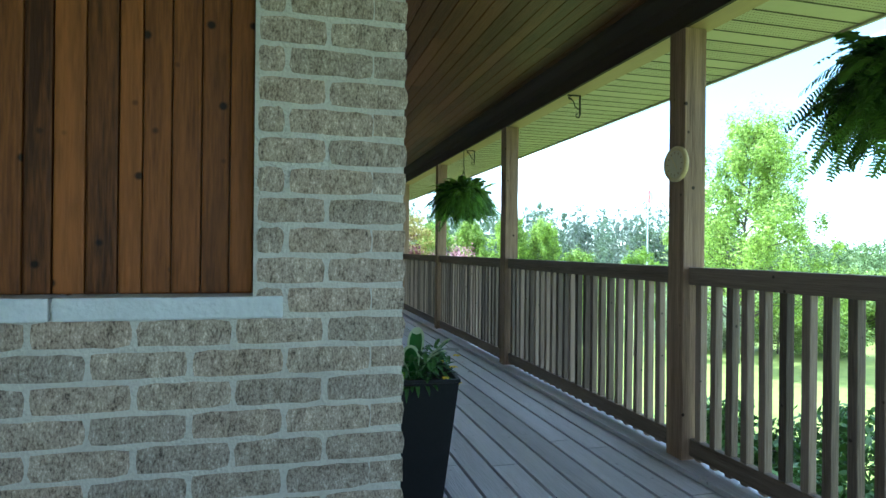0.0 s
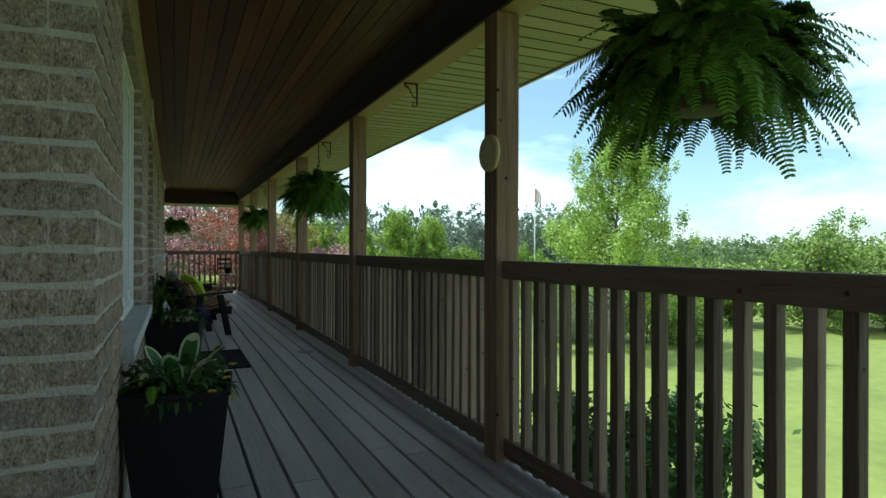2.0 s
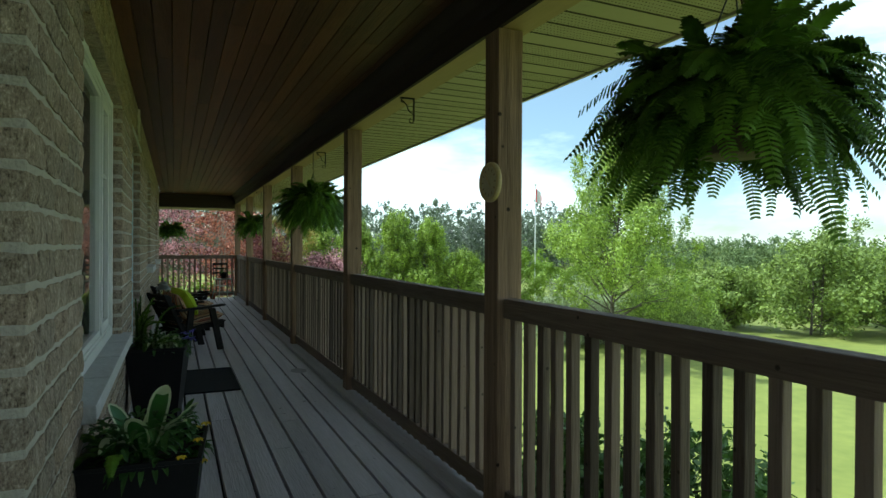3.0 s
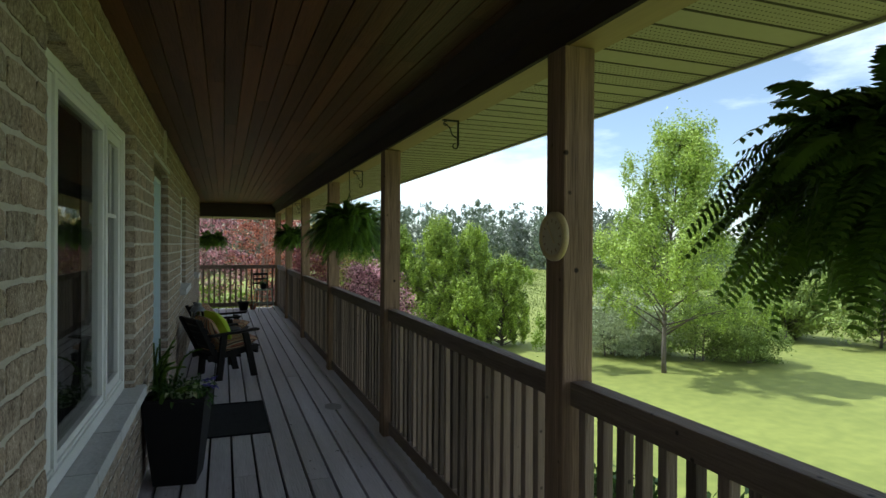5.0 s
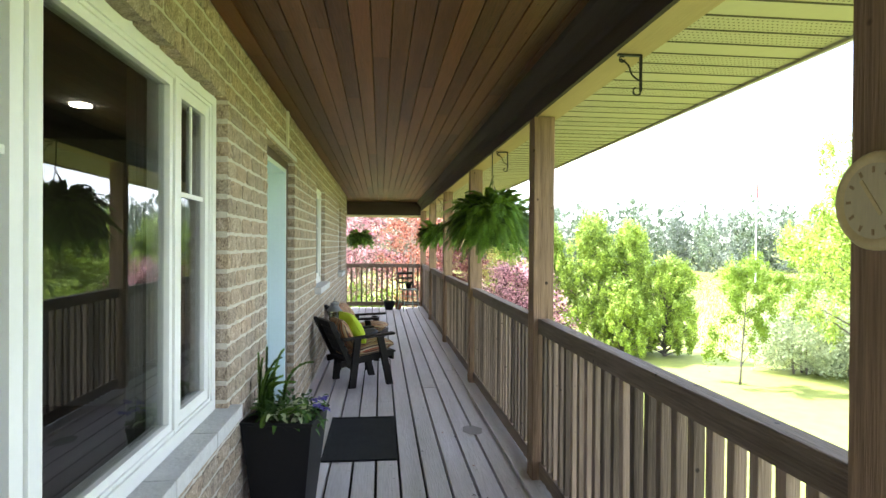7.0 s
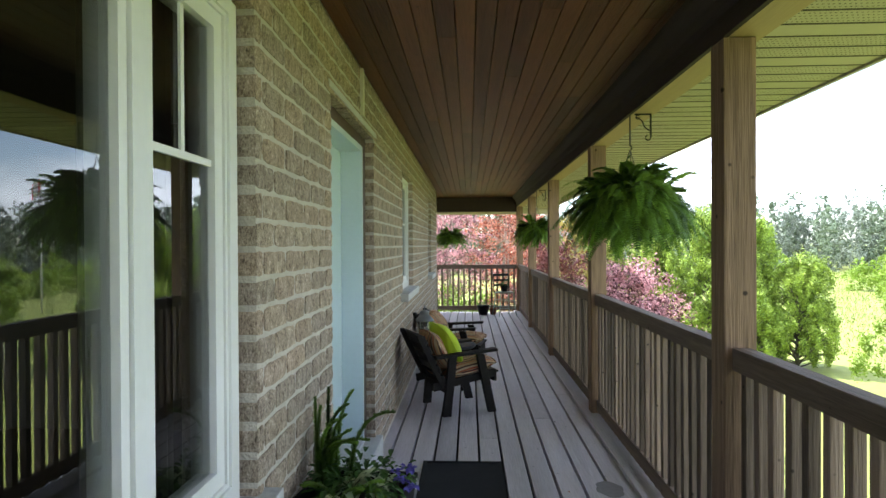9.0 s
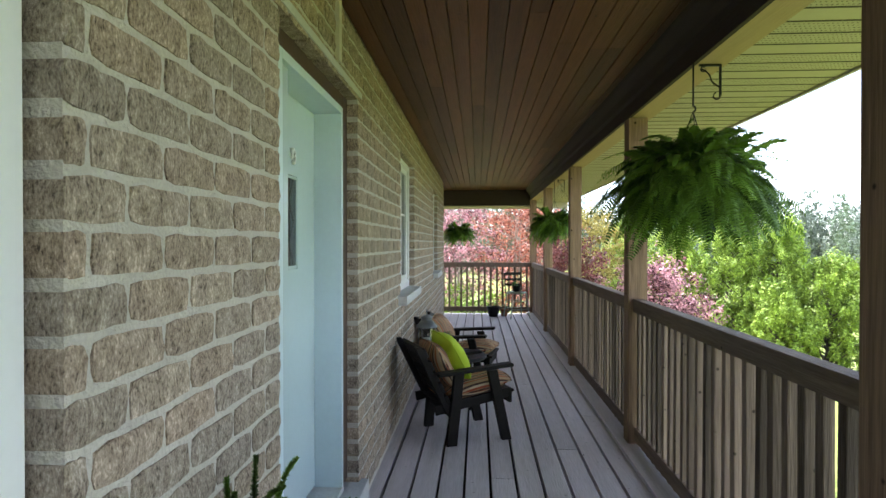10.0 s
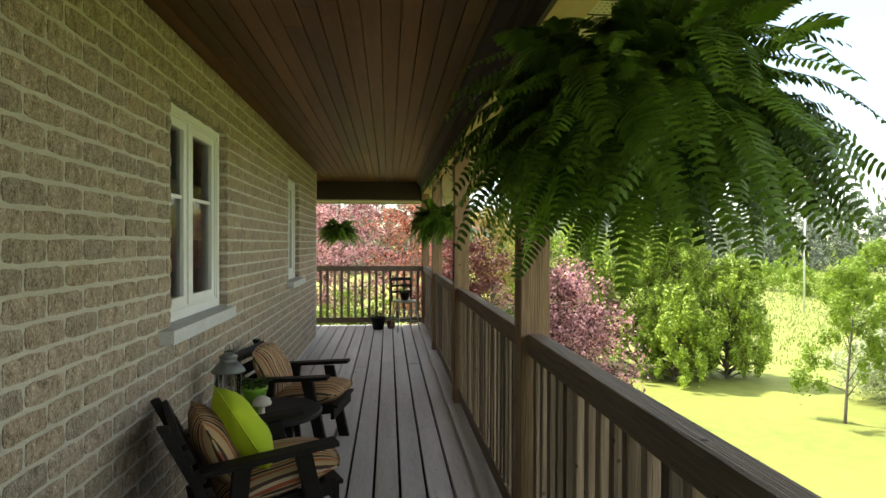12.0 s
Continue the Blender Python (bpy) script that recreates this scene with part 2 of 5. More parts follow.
M_LEAF_SILVER = mat("silver_leaf", (0.30, 0.36, 0.20), 0.6, vary=0.35, fine=5, coarse=0.9, bump=0, leafy=0.3, island=0.6, second=(0.60, 0.66, 0.42))
M_LEAF_DARK = mat("shrub_leaf", (0.045, 0.10, 0.018), 0.5, vary=0.5, fine=5, coarse=0.9, bump=0, leafy=0.3, island=0.7, second=(0.12, 0.22, 0.04))
M_LEAF_PINK = mat("pink_leaf", (0.13, 0.018, 0.032), 0.55, vary=0.55, fine=5, coarse=0.9, bump=0, leafy=0.2, island=1.0, second=(0.80, 0.42, 0.45), tight=0.14)
M_LEAF_RED = mat("red_leaf", (0.22, 0.028, 0.026), 0.55, vary=0.5, fine=5, coarse=0.8, bump=0, leafy=0.25, island=1.0, second=(0.72, 0.30, 0.19), tight=0.1)
M_LEAF_PLUM = mat("plum_leaf", (0.07, 0.018, 0.024), 0.6, vary=0.5, fine=5, coarse=0.8, bump=0, leafy=0.3, island=0.9, second=(0.28, 0.09, 0.08))
M_LEAF_GOLD = mat("gold_leaf", (0.30, 0.26, 0.05), 0.6, vary=0.4, fine=5, coarse=0.8, bump=0, leafy=0.35, island=0.9, second=(0.5, 0.42, 0.12))
# Distance haze is mixed into the three far leaf colours as paler grey.
M_LEAF_HAZE = mat("hazed_leaf", (0.10, 0.145, 0.09), 0.8, vary=0.4, fine=1.2, coarse=0.12, bump=0, leafy=0.15, island=0.8, second=(0.28, 0.34, 0.22))
M_LEAF_HAZEB = mat("hazed_leaf_grey", (0.16, 0.19, 0.16), 0.8, vary=0.35, fine=1.2, coarse=0.12, bump=0, leafy=0.15, island=0.7, second=(0.36, 0.40, 0.32))
M_LEAF_HAZEG = mat("hazed_leaf_green", (0.13, 0.20, 0.075), 0.8, vary=0.4, fine=1.2, coarse=0.12, bump=0, leafy=0.15, island=0.8, second=(0.30, 0.38, 0.16))
M_LEAF_HEDGE = mat("hedge_leaf", (0.10, 0.17, 0.03), 0.7, vary=0.45, fine=3, coarse=0.4, bump=0, leafy=0.15, island=0.9, second=(0.40, 0.50, 0.11))
M_LAWN = mat("lawn", (0.165, 0.205, 0.033), 0.85, vary=0.3, fine=3.5, coarse=0.3, bump=0.25, second=(0.30, 0.325, 0.066))
M_FIELD = mat("field_grass", (0.13, 0.19, 0.035), 0.85, vary=0.35, fine=4, coarse=0.3, bump=0, leafy=0.2, island=0.6, second=(0.25, 0.31, 0.08))
M_POLE = mat("pole_paint", (0.6, 0.6, 0.6), 0.4, vary=0.05)
M_FLAGRED = mat("flag_red", (0.6, 0.03, 0.03), 0.7, vary=0.1)
M_FLAGWHITE = mat("flag_white", (0.75, 0.75, 0.75), 0.7, vary=0.05)
M_GLASS = glass_mat("window_glass")
M_INNER = bpy.data.materials.new("inner_glass")
M_INNER.use_nodes = True
M_INNER.node_tree.nodes.remove(M_INNER.node_tree.nodes["Principled BSDF"])
M_INNER.node_tree.links.new(M_INNER.node_tree.nodes.new("ShaderNodeBsdfTransparent").outputs[0], M_INNER.node_tree.nodes["Material Output"].inputs["Surface"])
M_CLEAR = glass_mat("lantern_glass", (0.97, 0.98, 0.97))


def stripe_mat():
    """Woven cushion cloth with cream, orange, brown and dark stripes across local y."""
    m = bpy.data.materials.new("striped_cloth")
    m.use_nodes = True
    n, l = m.node_tree.nodes, m.node_tree.links
    p = n["Principled BSDF"]
    p.inputs["Roughness"].default_value = 0.9
    tc, sep, mul, fr, ramp = (n.new(k) for k in ("ShaderNodeTexCoord", "ShaderNodeSeparateXYZ", "ShaderNodeMath", "ShaderNodeMath", "ShaderNodeValToRGB"))
    ns = n.new("ShaderNodeTexNoise")
    ns.inputs["Scale"].default_value = 300
    l.new(tc.outputs["Object"], ns.inputs["Vector"])
    l.new(tc.outputs["Object"], sep.inputs[0])
    mul.operation, mul.inputs[1].default_value = "MULTIPLY", 10.5
    fr.operation = "FRACT"
    l.new(sep.outputs["Y"], mul.inputs[0])
    l.new(mul.outputs[0], fr.inputs[0])
    l.new(fr.outputs[0], ramp.inputs[0])
    e = ramp.color_ramp
    e.interpolation = "CONSTANT"
    for pos, c in ((0.0, (0.42, 0.30, 0.17)), (0.16, (0.36, 0.12, 0.04)), (0.30, (0.45, 0.34, 0.21)), (0.38, (0.06, 0.03, 0.025)), (0.50, (0.40, 0.27, 0.13)), (0.60, (0.30, 0.075, 0.03)), (0.70, (0.47, 0.37, 0.24)), (0.80, (0.07, 0.04, 0.03)), (0.93, (0.5, 0.33, 0.15))):
        k = e.elements.new(pos) if pos > 0 else e.elements[0]
        k.position, k.color = pos, (*c, 1)
    bp = n.new("ShaderNodeBump")
    bp.inputs["Strength"].default_value = 0.2
    l.new(ns.outputs["Fac"], bp.inputs["Height"])
    l.new(bp.outputs[0], p.inputs["Normal"])
    l.new(ramp.outputs[0], p.inputs["Base Color"])
    return m


M_STRIPE = stripe_mat()


# ---- mesh helpers ----
def box(bm, x0, x1, y0, y1, z0, z1, bevel=0.0):
    vs = [bm.verts.new((x, y, z)) for z in (z0, z1) for y in (y0, y1) for x in (x0, x1)]
    fs = [bm.faces.new([vs[i] for i in q]) for q in ((0, 2, 3, 1), (4, 5, 7, 6), (0, 1, 5, 4), (2, 6, 7, 3), (0, 4, 6, 2), (1, 3, 7, 5))]
    if bevel:
        bmesh.ops.bevel(bm, geom=list({e for f in fs for e in f.edges}), offset=bevel, segments=2, affect="EDGES", profile=0.6)
    return bm


def boxes(*dims, bevel=0.0):
    bm = bmesh.new()
    for d in dims:
        box(bm, *d, bevel=bevel)
    return bm


def tube(bm, points, radii, sides=8, close=True):
    """A tapered tube along points."""
    rings = []
    pts = [Vector(p) for p in points]
    for i, p in enumerate(pts):
        d = (pts[min(i + 1, len(pts) - 1)] - pts[max(i - 1, 0)]).normalized()
        s = d.orthogonal().normalized()
        if abs(d.z) < 0.95:
            s = d.cross(Vector((0, 0, 1))).normalized()
        u = d.cross(s)
        r = radii[i] if isinstance(radii, (list, tuple)) else radii
        rings.append([bm.verts.new(p + r * (math.cos(a) * s + math.sin(a) * u)) for a in (2 * math.pi * k / sides for k in range(sides))])
    for a, b in zip(rings, rings[1:]):
        for k in range(sides):
            bm.faces.new((a[k], a[(k + 1) % sides], b[(k + 1) % sides], b[k]))
    if close:
        bm.faces.new(rings[0][::-1])
        bm.faces.new(rings[-1])
    return bm


def lathe(bm, profile, sides=24, centre=(0, 0, 0)):
    """A turned body from (radius, height) pairs."""
    cx, cy, cz = centre
    rings = [[bm.verts.new((cx + r * math.cos(2 * math.pi * k / sides), cy + r * math.sin(2 * math.pi * k / sides), cz + z)) for k in range(sides)] for r, z in profile]
    for a, b in zip(rings, rings[1:]):
        for k in range(sides):
            bm.faces.new((a[k], a[(k + 1) % sides], b[(k + 1) % sides], b[k]))
    bm.faces.new(rings[0][::-1])
    bm.faces.new(rings[-1])
    return bm


def finish(name, bm, material, smooth=False):
    bmesh.ops.recalc_face_normals(bm, faces=bm.faces)
    me = bpy.data.meshes.new(name)
    bm.to_mesh(me)
    bm.free()
    me.materials.append(material)
    if smooth:
        me.shade_smooth()
    return new(name, me)


def part(name, bm, material, parent, label="", smooth=False):
    ob = finish(name, bm, material, smooth)
    ob.parent = parent
    return tagged(ob, label)


def raw(name, verts, faces, material, parent=None):
    me = bpy.data.meshes.new(name)
    me.from_pydata(verts, [], faces)
    me.materials.append(material)
    ob = new(name, me)
    ob.parent = parent
    return ob


def thing(name, label, category, group="", kind="", at=None):
    ob = new(name)
    if at is not None:
        ob.matrix_world = at
    return tagged(ob, label, category, group, kind)


# ---- ground ----
GROUND = -2.0


def ground_z(x, y):
    d = math.hypot(x - 4, y - 8)
    return GROUND + max(0.0, d - 26) * 0.012 + 0.05 * math.sin(x * 0.21 + 1) * math.sin(y * 0.17) * min(1, d / 12)


def build_ground():
    ticks = sorted({*range(-60, 121, 3), *range(-400, 401, 40), -3000, -1500, -800, 800, 1500, 3000})
    n = len(ticks)
    verts = [(x, y, ground_z(x, y) if math.hypot(x, y) < 300 else GROUND + 3.0) for y in ticks for x in ticks]
    faces = [(j * n + i, j * n + i + 1, (j + 1) * n + i + 1, (j + 1) * n + i) for j in range(n - 1) for i in range(n - 1)]
    ob = raw("ground", verts, faces, M_LAWN)
    ob.data.shade_smooth()
    tagged(ob, "mown green lawn sloping down to a rough meadow", "lawn", kind="structure")


build_ground()

# ---- deck ----
PITCH, GAP0 = 0.1446, 0.073
Y_NEAR, Y_FAR, X_LEFT, X_EDGE = -4.1, 13.05, -3.0, 1.72
# Near-black slab puts the shade beneath the plank gaps into colour.
deck = tagged(finish("floor", boxes((X_LEFT, X_EDGE, Y_NEAR, Y_FAR, -0.30, -0.045)), M_GAP_SHADE), "weathered grey plank porch deck over a slab coloured as gap shade", "deck", kind="structure")
# ---- walls ----
COURSE, BASE, LONG, HEAD, JOINT = 0.083, 0.036, 0.212, 0.099, 0.0145
LONG_S = 0.243
CEIL = 2.34
WALL_END = 11.75
OPEN_EAST = [("window_1", 0.842, 2.586, 0.62, 2.05), ("door_1", 3.50, 4.63, -0.02, 2.05), ("window_2", 6.20, 7.17, 0.905, 2.05), ("window_3", 9.45, 10.2, 0.905, 2.05)]
OPEN_FRONT = [("panel", -2.4, -0.407, 0.905, 2.2)]


def wall_body(u0, u1, z0, z1, holes, put, pad=0.0055):
    """Boxes that fill a wall round its openings. put(u0, u1, z0, z1) makes the box."""
    cuts = [u0]
    for _, a, b, c, d in sorted(holes, key=lambda q: q[1]):
        a, b, c, d = a - pad, b + pad, c - pad, d + pad
        put(cuts[-1], a, z0, z1)
        if c > z0:
            put(a, b, z0, c)
        put(a, b, d, z1)
        cuts.append(b)
    put(cuts[-1], u1, z0, z1)


def bow(y):
    """How far the brick face stands out towards the house corner."""
    return 0.018 * max(0.0, 1 - y / 2.6)


def build_walls():
    bm = bmesh.new()
    wall_body(0.01, WALL_END, -0.3, CEIL + 0.3, OPEN_EAST, lambda a, b, c, d: box(bm, -0.22, -0.0045, a, b, c, d))
    for v in bm.verts:
        if v.co.x > -0.1:
            v.co.x += bow(v.co.y)
    east = tagged(finish("wall_east", bm, M_MORTAR), "grey-brown rough brick house wall with pale mortar", "wall", kind="structure")
    bm = bmesh.new()
    wall_body(X_LEFT, -0.232, -0.3, CEIL + 0.3, OPEN_FRONT, lambda a, b, c, d: box(bm, a, b, 0.0045, 0.22, c, d))
    box(bm, -0.232, 0.0125, 0.005, 0.22, -0.3, CEIL + 0.3)
    south = tagged(finish("wall_south", bm, M_MORTAR), "grey-brown rough brick wall round a cedar-clad panel", "wall", kind="structure")
    return east, south


wall_east, wall_south = build_walls()

BRICKS = {}


def brick_geo(length, variant, course=COURSE):
    """Vertices and faces of one rough brick: x along, front towards -y, depth 95 mm."""
    rnd = random.Random(variant * 977 + round(length * 1000))
    h, d = course - JOINT, 0.095
    nu, nv = 6, 4
    verts, faces = [], []
    for j in range(nv):
        for i in range(nu):
            edge = i in (0, nu - 1) or j in (0, nv - 1)
            corner = i in (0, nu - 1) and j in (0, nv - 1)
            x = length * i / (nu - 1) + (rnd.uniform(-0.0024, 0.0024) if edge else rnd.uniform(-0.006, 0.006))
            z = h * j / (nv - 1) + rnd.uniform(-0.0024, 0.0024)
            y = rnd.uniform(-0.0055, 0.0) if not edge else 0.001 + rnd.uniform(-0.0025, 0.002)
            if corner:
                x += 0.0045 if i == 0 else -0.0045
                z += 0.0035 if j == 0 else -0.0035
            verts.append((x, y, z))
    for j in range(nv - 1):
        for i in range(nu - 1):
            faces.append((j * nu + i, j * nu + i + 1, (j + 1) * nu + i + 1, (j + 1) * nu + i))
    ring = [i for i in range(nu)] + [j * nu + nu - 1 for j in range(1, nv)] + [(nv - 1) * nu + i for i in range(nu - 2, -1, -1)] + [j * nu for j in range(nv - 2, 0, -1)]
    b = len(verts)
    for r in ring:
        verts.append((verts[r][0], d, verts[r][2]))
    k = len(ring)
    for q in range(k):
        faces.append((ring[q], b + q, b + (q + 1) % k, ring[(q + 1) % k]))
    return verts, faces


def brick_mesh(length, variant, course=COURSE):
    key = (round(length, 2), variant, course)
    if key not in BRICKS:
        v, f = brick_geo(key[0], variant, course)
        me = bpy.data.meshes.new("brick")
        me.from_pydata(v, [], f)
        me.materials.append(M_BRICK)
        BRICKS[key] = me
    return BRICKS[key]


def lay(u0, u1, holes, from_end, rows, course, base, long):
    """Running bond between u0 and u1: yields (row, start, length). from_end: the corner end where headers and stretchers turn."""
    for k in range(rows):
        z = base + k * course
        first = HEAD if k % 2 == 0 and from_end == "high" else long * 0.96
        cuts, u = [], first
        lo = 0.0 if k % 2 == 0 and from_end == "low" else u0
        span = u1 - lo
        cuts.append(0)
        while u < span:
            cuts.append(u)
            u += long
        cuts.append(span)
        for a, b in zip(cuts, cuts[1:]):
            if from_end == "high":
                s, e = u1 - b, u1 - a
            else:
                s, e = lo + a, lo + b
            pieces = [(s, e)]
            for _, ha, hb, hc, hd in holes:
                if z + course * 0.5 < hc or z + course * 0.5 > hd:
                    continue
                nxt = []
                for p, q in pieces:
                    if q <= ha or p >= hb:
                        p = hb if hb < p < hb + 0.06 else p
                        q = ha + 0.010 if ha - 0.06 < q <= ha else q
                        nxt.append((p, q))
                    else:
                        if ha - p >= 0.06:
                            nxt.append((p, ha + 0.010))
                        if q - hb >= 0.06:
                            nxt.append((hb, q))
                pieces = nxt
            for p, q in pieces:
                if q - p > 0.022:
                    yield k, z, p, q - p - JOINT


def build_bricks():
    rows = 29
    n = 0
    for k, z, u, length in lay(-2.62, 0.018, OPEN_FRONT, "high", rows, COURSE, BASE, LONG_S):
        if k % 2 == 0 and u + length > -0.02:
            continue
        me = brick_mesh(length, (n * 7) % 5)
        ob = new("brick", me)
        ob.parent = wall_south
        ob.matrix_world = pose(u + JOINT, 0, z)
        n += 1
    near, verts, faces = 0, [], []
    for k, z, u, length in lay(0.114, WALL_END, OPEN_EAST, "low", rows, COURSE, BASE, LONG):
        n += 1
        m = pose(bow(u), u, z, 0, 0, 90)
        if 2.5 < u < 6.3 and near < 300 and k < 26:
            ob = new("brick", brick_mesh(length, (n * 7) % 5))
            ob.parent = wall_east
            ob.matrix_world = m
            near += 1
        else:
            v, f = brick_geo(length, n % 9)
            b = len(verts)
            verts += [tuple(m @ Vector(p)) for p in v]
            faces += [tuple(b + i for i in q) for q in f]
    tagged(raw("brickwork", verts, faces, M_BRICK, wall_east), "rough grey-brown bricks", kind="stuff")


build_bricks()

# ---- cedar panel in the south wall ----
sill = thing("stone_sill", "pale grey rough stone sill under a cedar panel", "sill", kind="structure")
for a, b in ((-2.5, -1.72), (-1.712, -0.888), (-0.880, -0.322)):
    part("stone", boxes((a, b, -0.012, 0.13, 0.853, 0.913), bevel=0.006), M_STONE, sill)
panel = thing("wall_panel", "vertical varnished cedar boards filling a wall opening", "wood panel", kind="structure")
part("backing", boxes((-2.41, -0.40, 0.125, 0.15, 0.9, 2.22)), M_BROWN, panel)
x, k = -0.409, 0
rnd = random.Random(4)
while x > -2.38:
    w = (0.066, 0.075, 0.078, 0.074, 0.060, 0.080, 0.079, 0.070)[k % 8]
    part("board", boxes((x - w + 0.003, x, 0.10 + rnd.uniform(0, 0.004), 0.122, 0.914, 2.21), bevel=0.0065), M_CEDAR, panel)
    x -= w
    k += 1


# ---- windows and door in the east wall ----
def frame_ring(y0, y1, z0, z1, x0, x1, w, bevel=0.004):
    """Four bars round an opening."""
    return boxes((x0, x1, y0, y1, z0, z0 + w), (x0, x1, y0, y1, z1 - w, z1), (x0, x1, y0, y0 + w, z0 + w, z1 - w), (x0, x1, y1 - w, y1, z0 + w, z1 - w))


def pane(parent, y0, y1, z0, z1, x):
    ob = part("pane", boxes((x - 0.006, x, y0, y1, z0, z1)), M_GLASS, parent, "dark reflecting glass")
    ob.data.materials.append(M_INNER)
    for f in ob.data.polygons:
        f.material_index = 0 if f.normal.x > 0.9 else 1
    ob.visible_shadow = False
    return ob


def build_window(name, label, y0, y1, z0, z1, lights, sill_dims, joints):
    """lights: sashes as (y0, y1, bar height or None, vertical bar)."""
    w = thing(name, label, "window", kind="structure")
    part("window_frame", frame_ring(y0, y1, z0, z1, -0.162, -0.048, 0.050), M_WHITE, w)
    part("casing", frame_ring(y0 + 0.0505, y1 - 0.0505, z0 + 0.0505, z1 - 0.0505, -0.152, -0.056, 0.012), M_WHITE, w)
    for a, b, bar, upright in lights:
        za, zb = z0 + 0.063, z1 - 0.063
        sash = part("sash", frame_ring(a, b, za, zb, -0.117, -0.063, 0.046 if bar else 0.028), M_WHITE, w)
        e = 0.045 if bar else 0.027
        pane(w, a + e, b - e, za + e, zb - e, -0.082)
        if bar:
            part("glazing_bar", boxes((-0.081, -0.072, a + 0.045, b - 0.045, bar - 0.009, bar + 0.009)), M_WHITE, sash)
            if upright:
                part("glazing_bar", boxes((-0.080, -0.073, (a + b) / 2 - 0.008, (a + b) / 2 + 0.008, bar + 0.009, zb - 0.045)), M_WHITE, sash)
    for a, b in zip(lights, lights[1:]):
        part("mullion", boxes((-0.152, -0.054, a[1] + 0.003, b[0] - 0.003, z0 + 0.051, z1 - 0.051)), M_WHITE, w)
    sa, sb, sz, st, sx = sill_dims
    edges = [sa, *joints, sb]
    for a, b in zip(edges, edges[1:]):
        part("sill_stone", boxes((-0.175, sx, a + 0.003, b - 0.003, sz - st, sz), bevel=0.004), M_STONE, w, "grey cast stone sill")
    return w


build_window("window_1", "wide white vinyl window with two casements and dark glass", 0.852, 2.572, 0.667, 2.042,
             ((0.915, 1.195, 1.58, True), (1.238, 2.072, None, False), (2.118, 2.508, 1.58, True)), (0.82, 2.655, 0.665, 0.06, 0.052), (1.30, 1.78, 2.24))
build_window("window_2", "small white vinyl window above the patio chairs", 6.21, 7.16, 0.947, 2.042,
             ((6.275, 6.60, 1.58, False), (6.655, 7.095, 1.58, False)), (6.04, 7.12, 0.945, 0.065, 0.068), ())
build_window("window_3", "small white vinyl window near the porch end", 9.46, 10.19, 0.947, 2.042,
             ((9.525, 9.80, 1.58, False), (9.85, 10.125, 1.58, False)), (9.38, 10.24, 0.945, 0.065, 0.068), ())


def build_door():
    d = thing("door_1", "closed pale grey-white entry door with a small leaded light", "door", kind="structure")
    part("casing", boxes((-0.11, -0.055, 3.502, 3.60, 0.19, 2.045), (-0.11, -0.055, 4.53, 4.628, 0.19, 2.045), (-0.11, -0.055, 3.60, 4.53, 1.97, 2.045), bevel=0.003), M_BROWN, d, "dark brown wooden casing")
    part("jamb", boxes((-0.21, -0.052, 3.601, 3.675, 0.19, 1.968), (-0.21, -0.052, 4.50, 4.529, 0.19, 1.968), (-0.21, -0.052, 3.675, 4.50, 1.935, 1.968), bevel=0.002), M_JAMB, d)
    part("door_post", boxes((-0.21, -0.072, 3.677, 3.79, 0.20, 1.934), bevel=0.004), M_DOOR, d)
    slab = part("door_leaf", boxes((-0.215, -0.180, 3.792, 4.498, 0.20, 1.933), bevel=0.003), M_DOOR, d)
    y0, y1, z0, z1 = 4.045, 4.235, 1.205, 1.63
    part("lite_frame", frame_ring(y0, y1, z0, z1, -0.182, -0.172, 0.022), M_DOOR, slab)
    part("lite_bead", frame_ring(y0 + 0.026, y1 - 0.026, z0 + 0.026, z1 - 0.026, -0.181, -0.172, 0.010), M_DOOR, slab)
    # Dark panel stands in for the unlit room behind the small pane.
    part("lite_backing", boxes((-0.181, -0.1775, y0 + 0.026, y1 - 0.026, z0 + 0.026, z1 - 0.026)), M_ROOM_DARK, slab, "dark panel standing in for the unlit room")
    pane(slab, y0 + 0.034, y1 - 0.034, z0 + 0.034, z1 - 0.034, -0.1745)
    bm = bmesh.new()
    ym, h0, h1 = (y0 + y1) / 2, z0 + 0.036, z1 - 0.036
    for k in range(4):
        za, zb = h0 + (h1 - h0) * k / 4, h0 + (h1 - h0) * (k + 1) / 4
        s = 0.03 if k % 2 else -0.03
        tube(bm, [(-0.1725, ym - s, za), (-0.1725, ym + s, zb)], 0.0014, 6)
    part("leading", bm, M_GALV, slab, "grey lead lines")
    bm = bmesh.new()
    pts = [(-0.168, 4.15 + 0.019 * math.sin(a), 1.683 + 0.026 * math.cos(a)) for a in (2 * math.pi * k / 20 for k in range(21))]
    tube(bm, pts, 0.0065, 8)
    box(bm, -0.181, -0.165, 4.141, 4.159, 1.700, 1.720)
    part("knocker", bm, M_WHITE, slab, "white ring knocker", True)
    part("threshold", boxes((-0.215, -0.05, 3.60, 4.53, 0.166, 0.189), bevel=0.003), M_STONE, d)
    part("door_lintel", boxes((-0.10, 0.006, 3.44, 4.70, 2.046, 2.075)), M_STONE, d, "pale steel lintel edge")


build_door()
step = thing("door_step", "pale grey stone slab below the entry door", "step")
part("slab", boxes((-0.21, 0.042, 3.44, 4.05, -0.002, 0.165), bevel=0.006), M_STONE, step)
part("slab", boxes((-0.21, 0.042, 4.056, 4.68, -0.002, 0.165), bevel=0.006), M_STONE, step)
cover = thing("cable_cover", "narrow cream cable cover strip above the door", "cable cover")
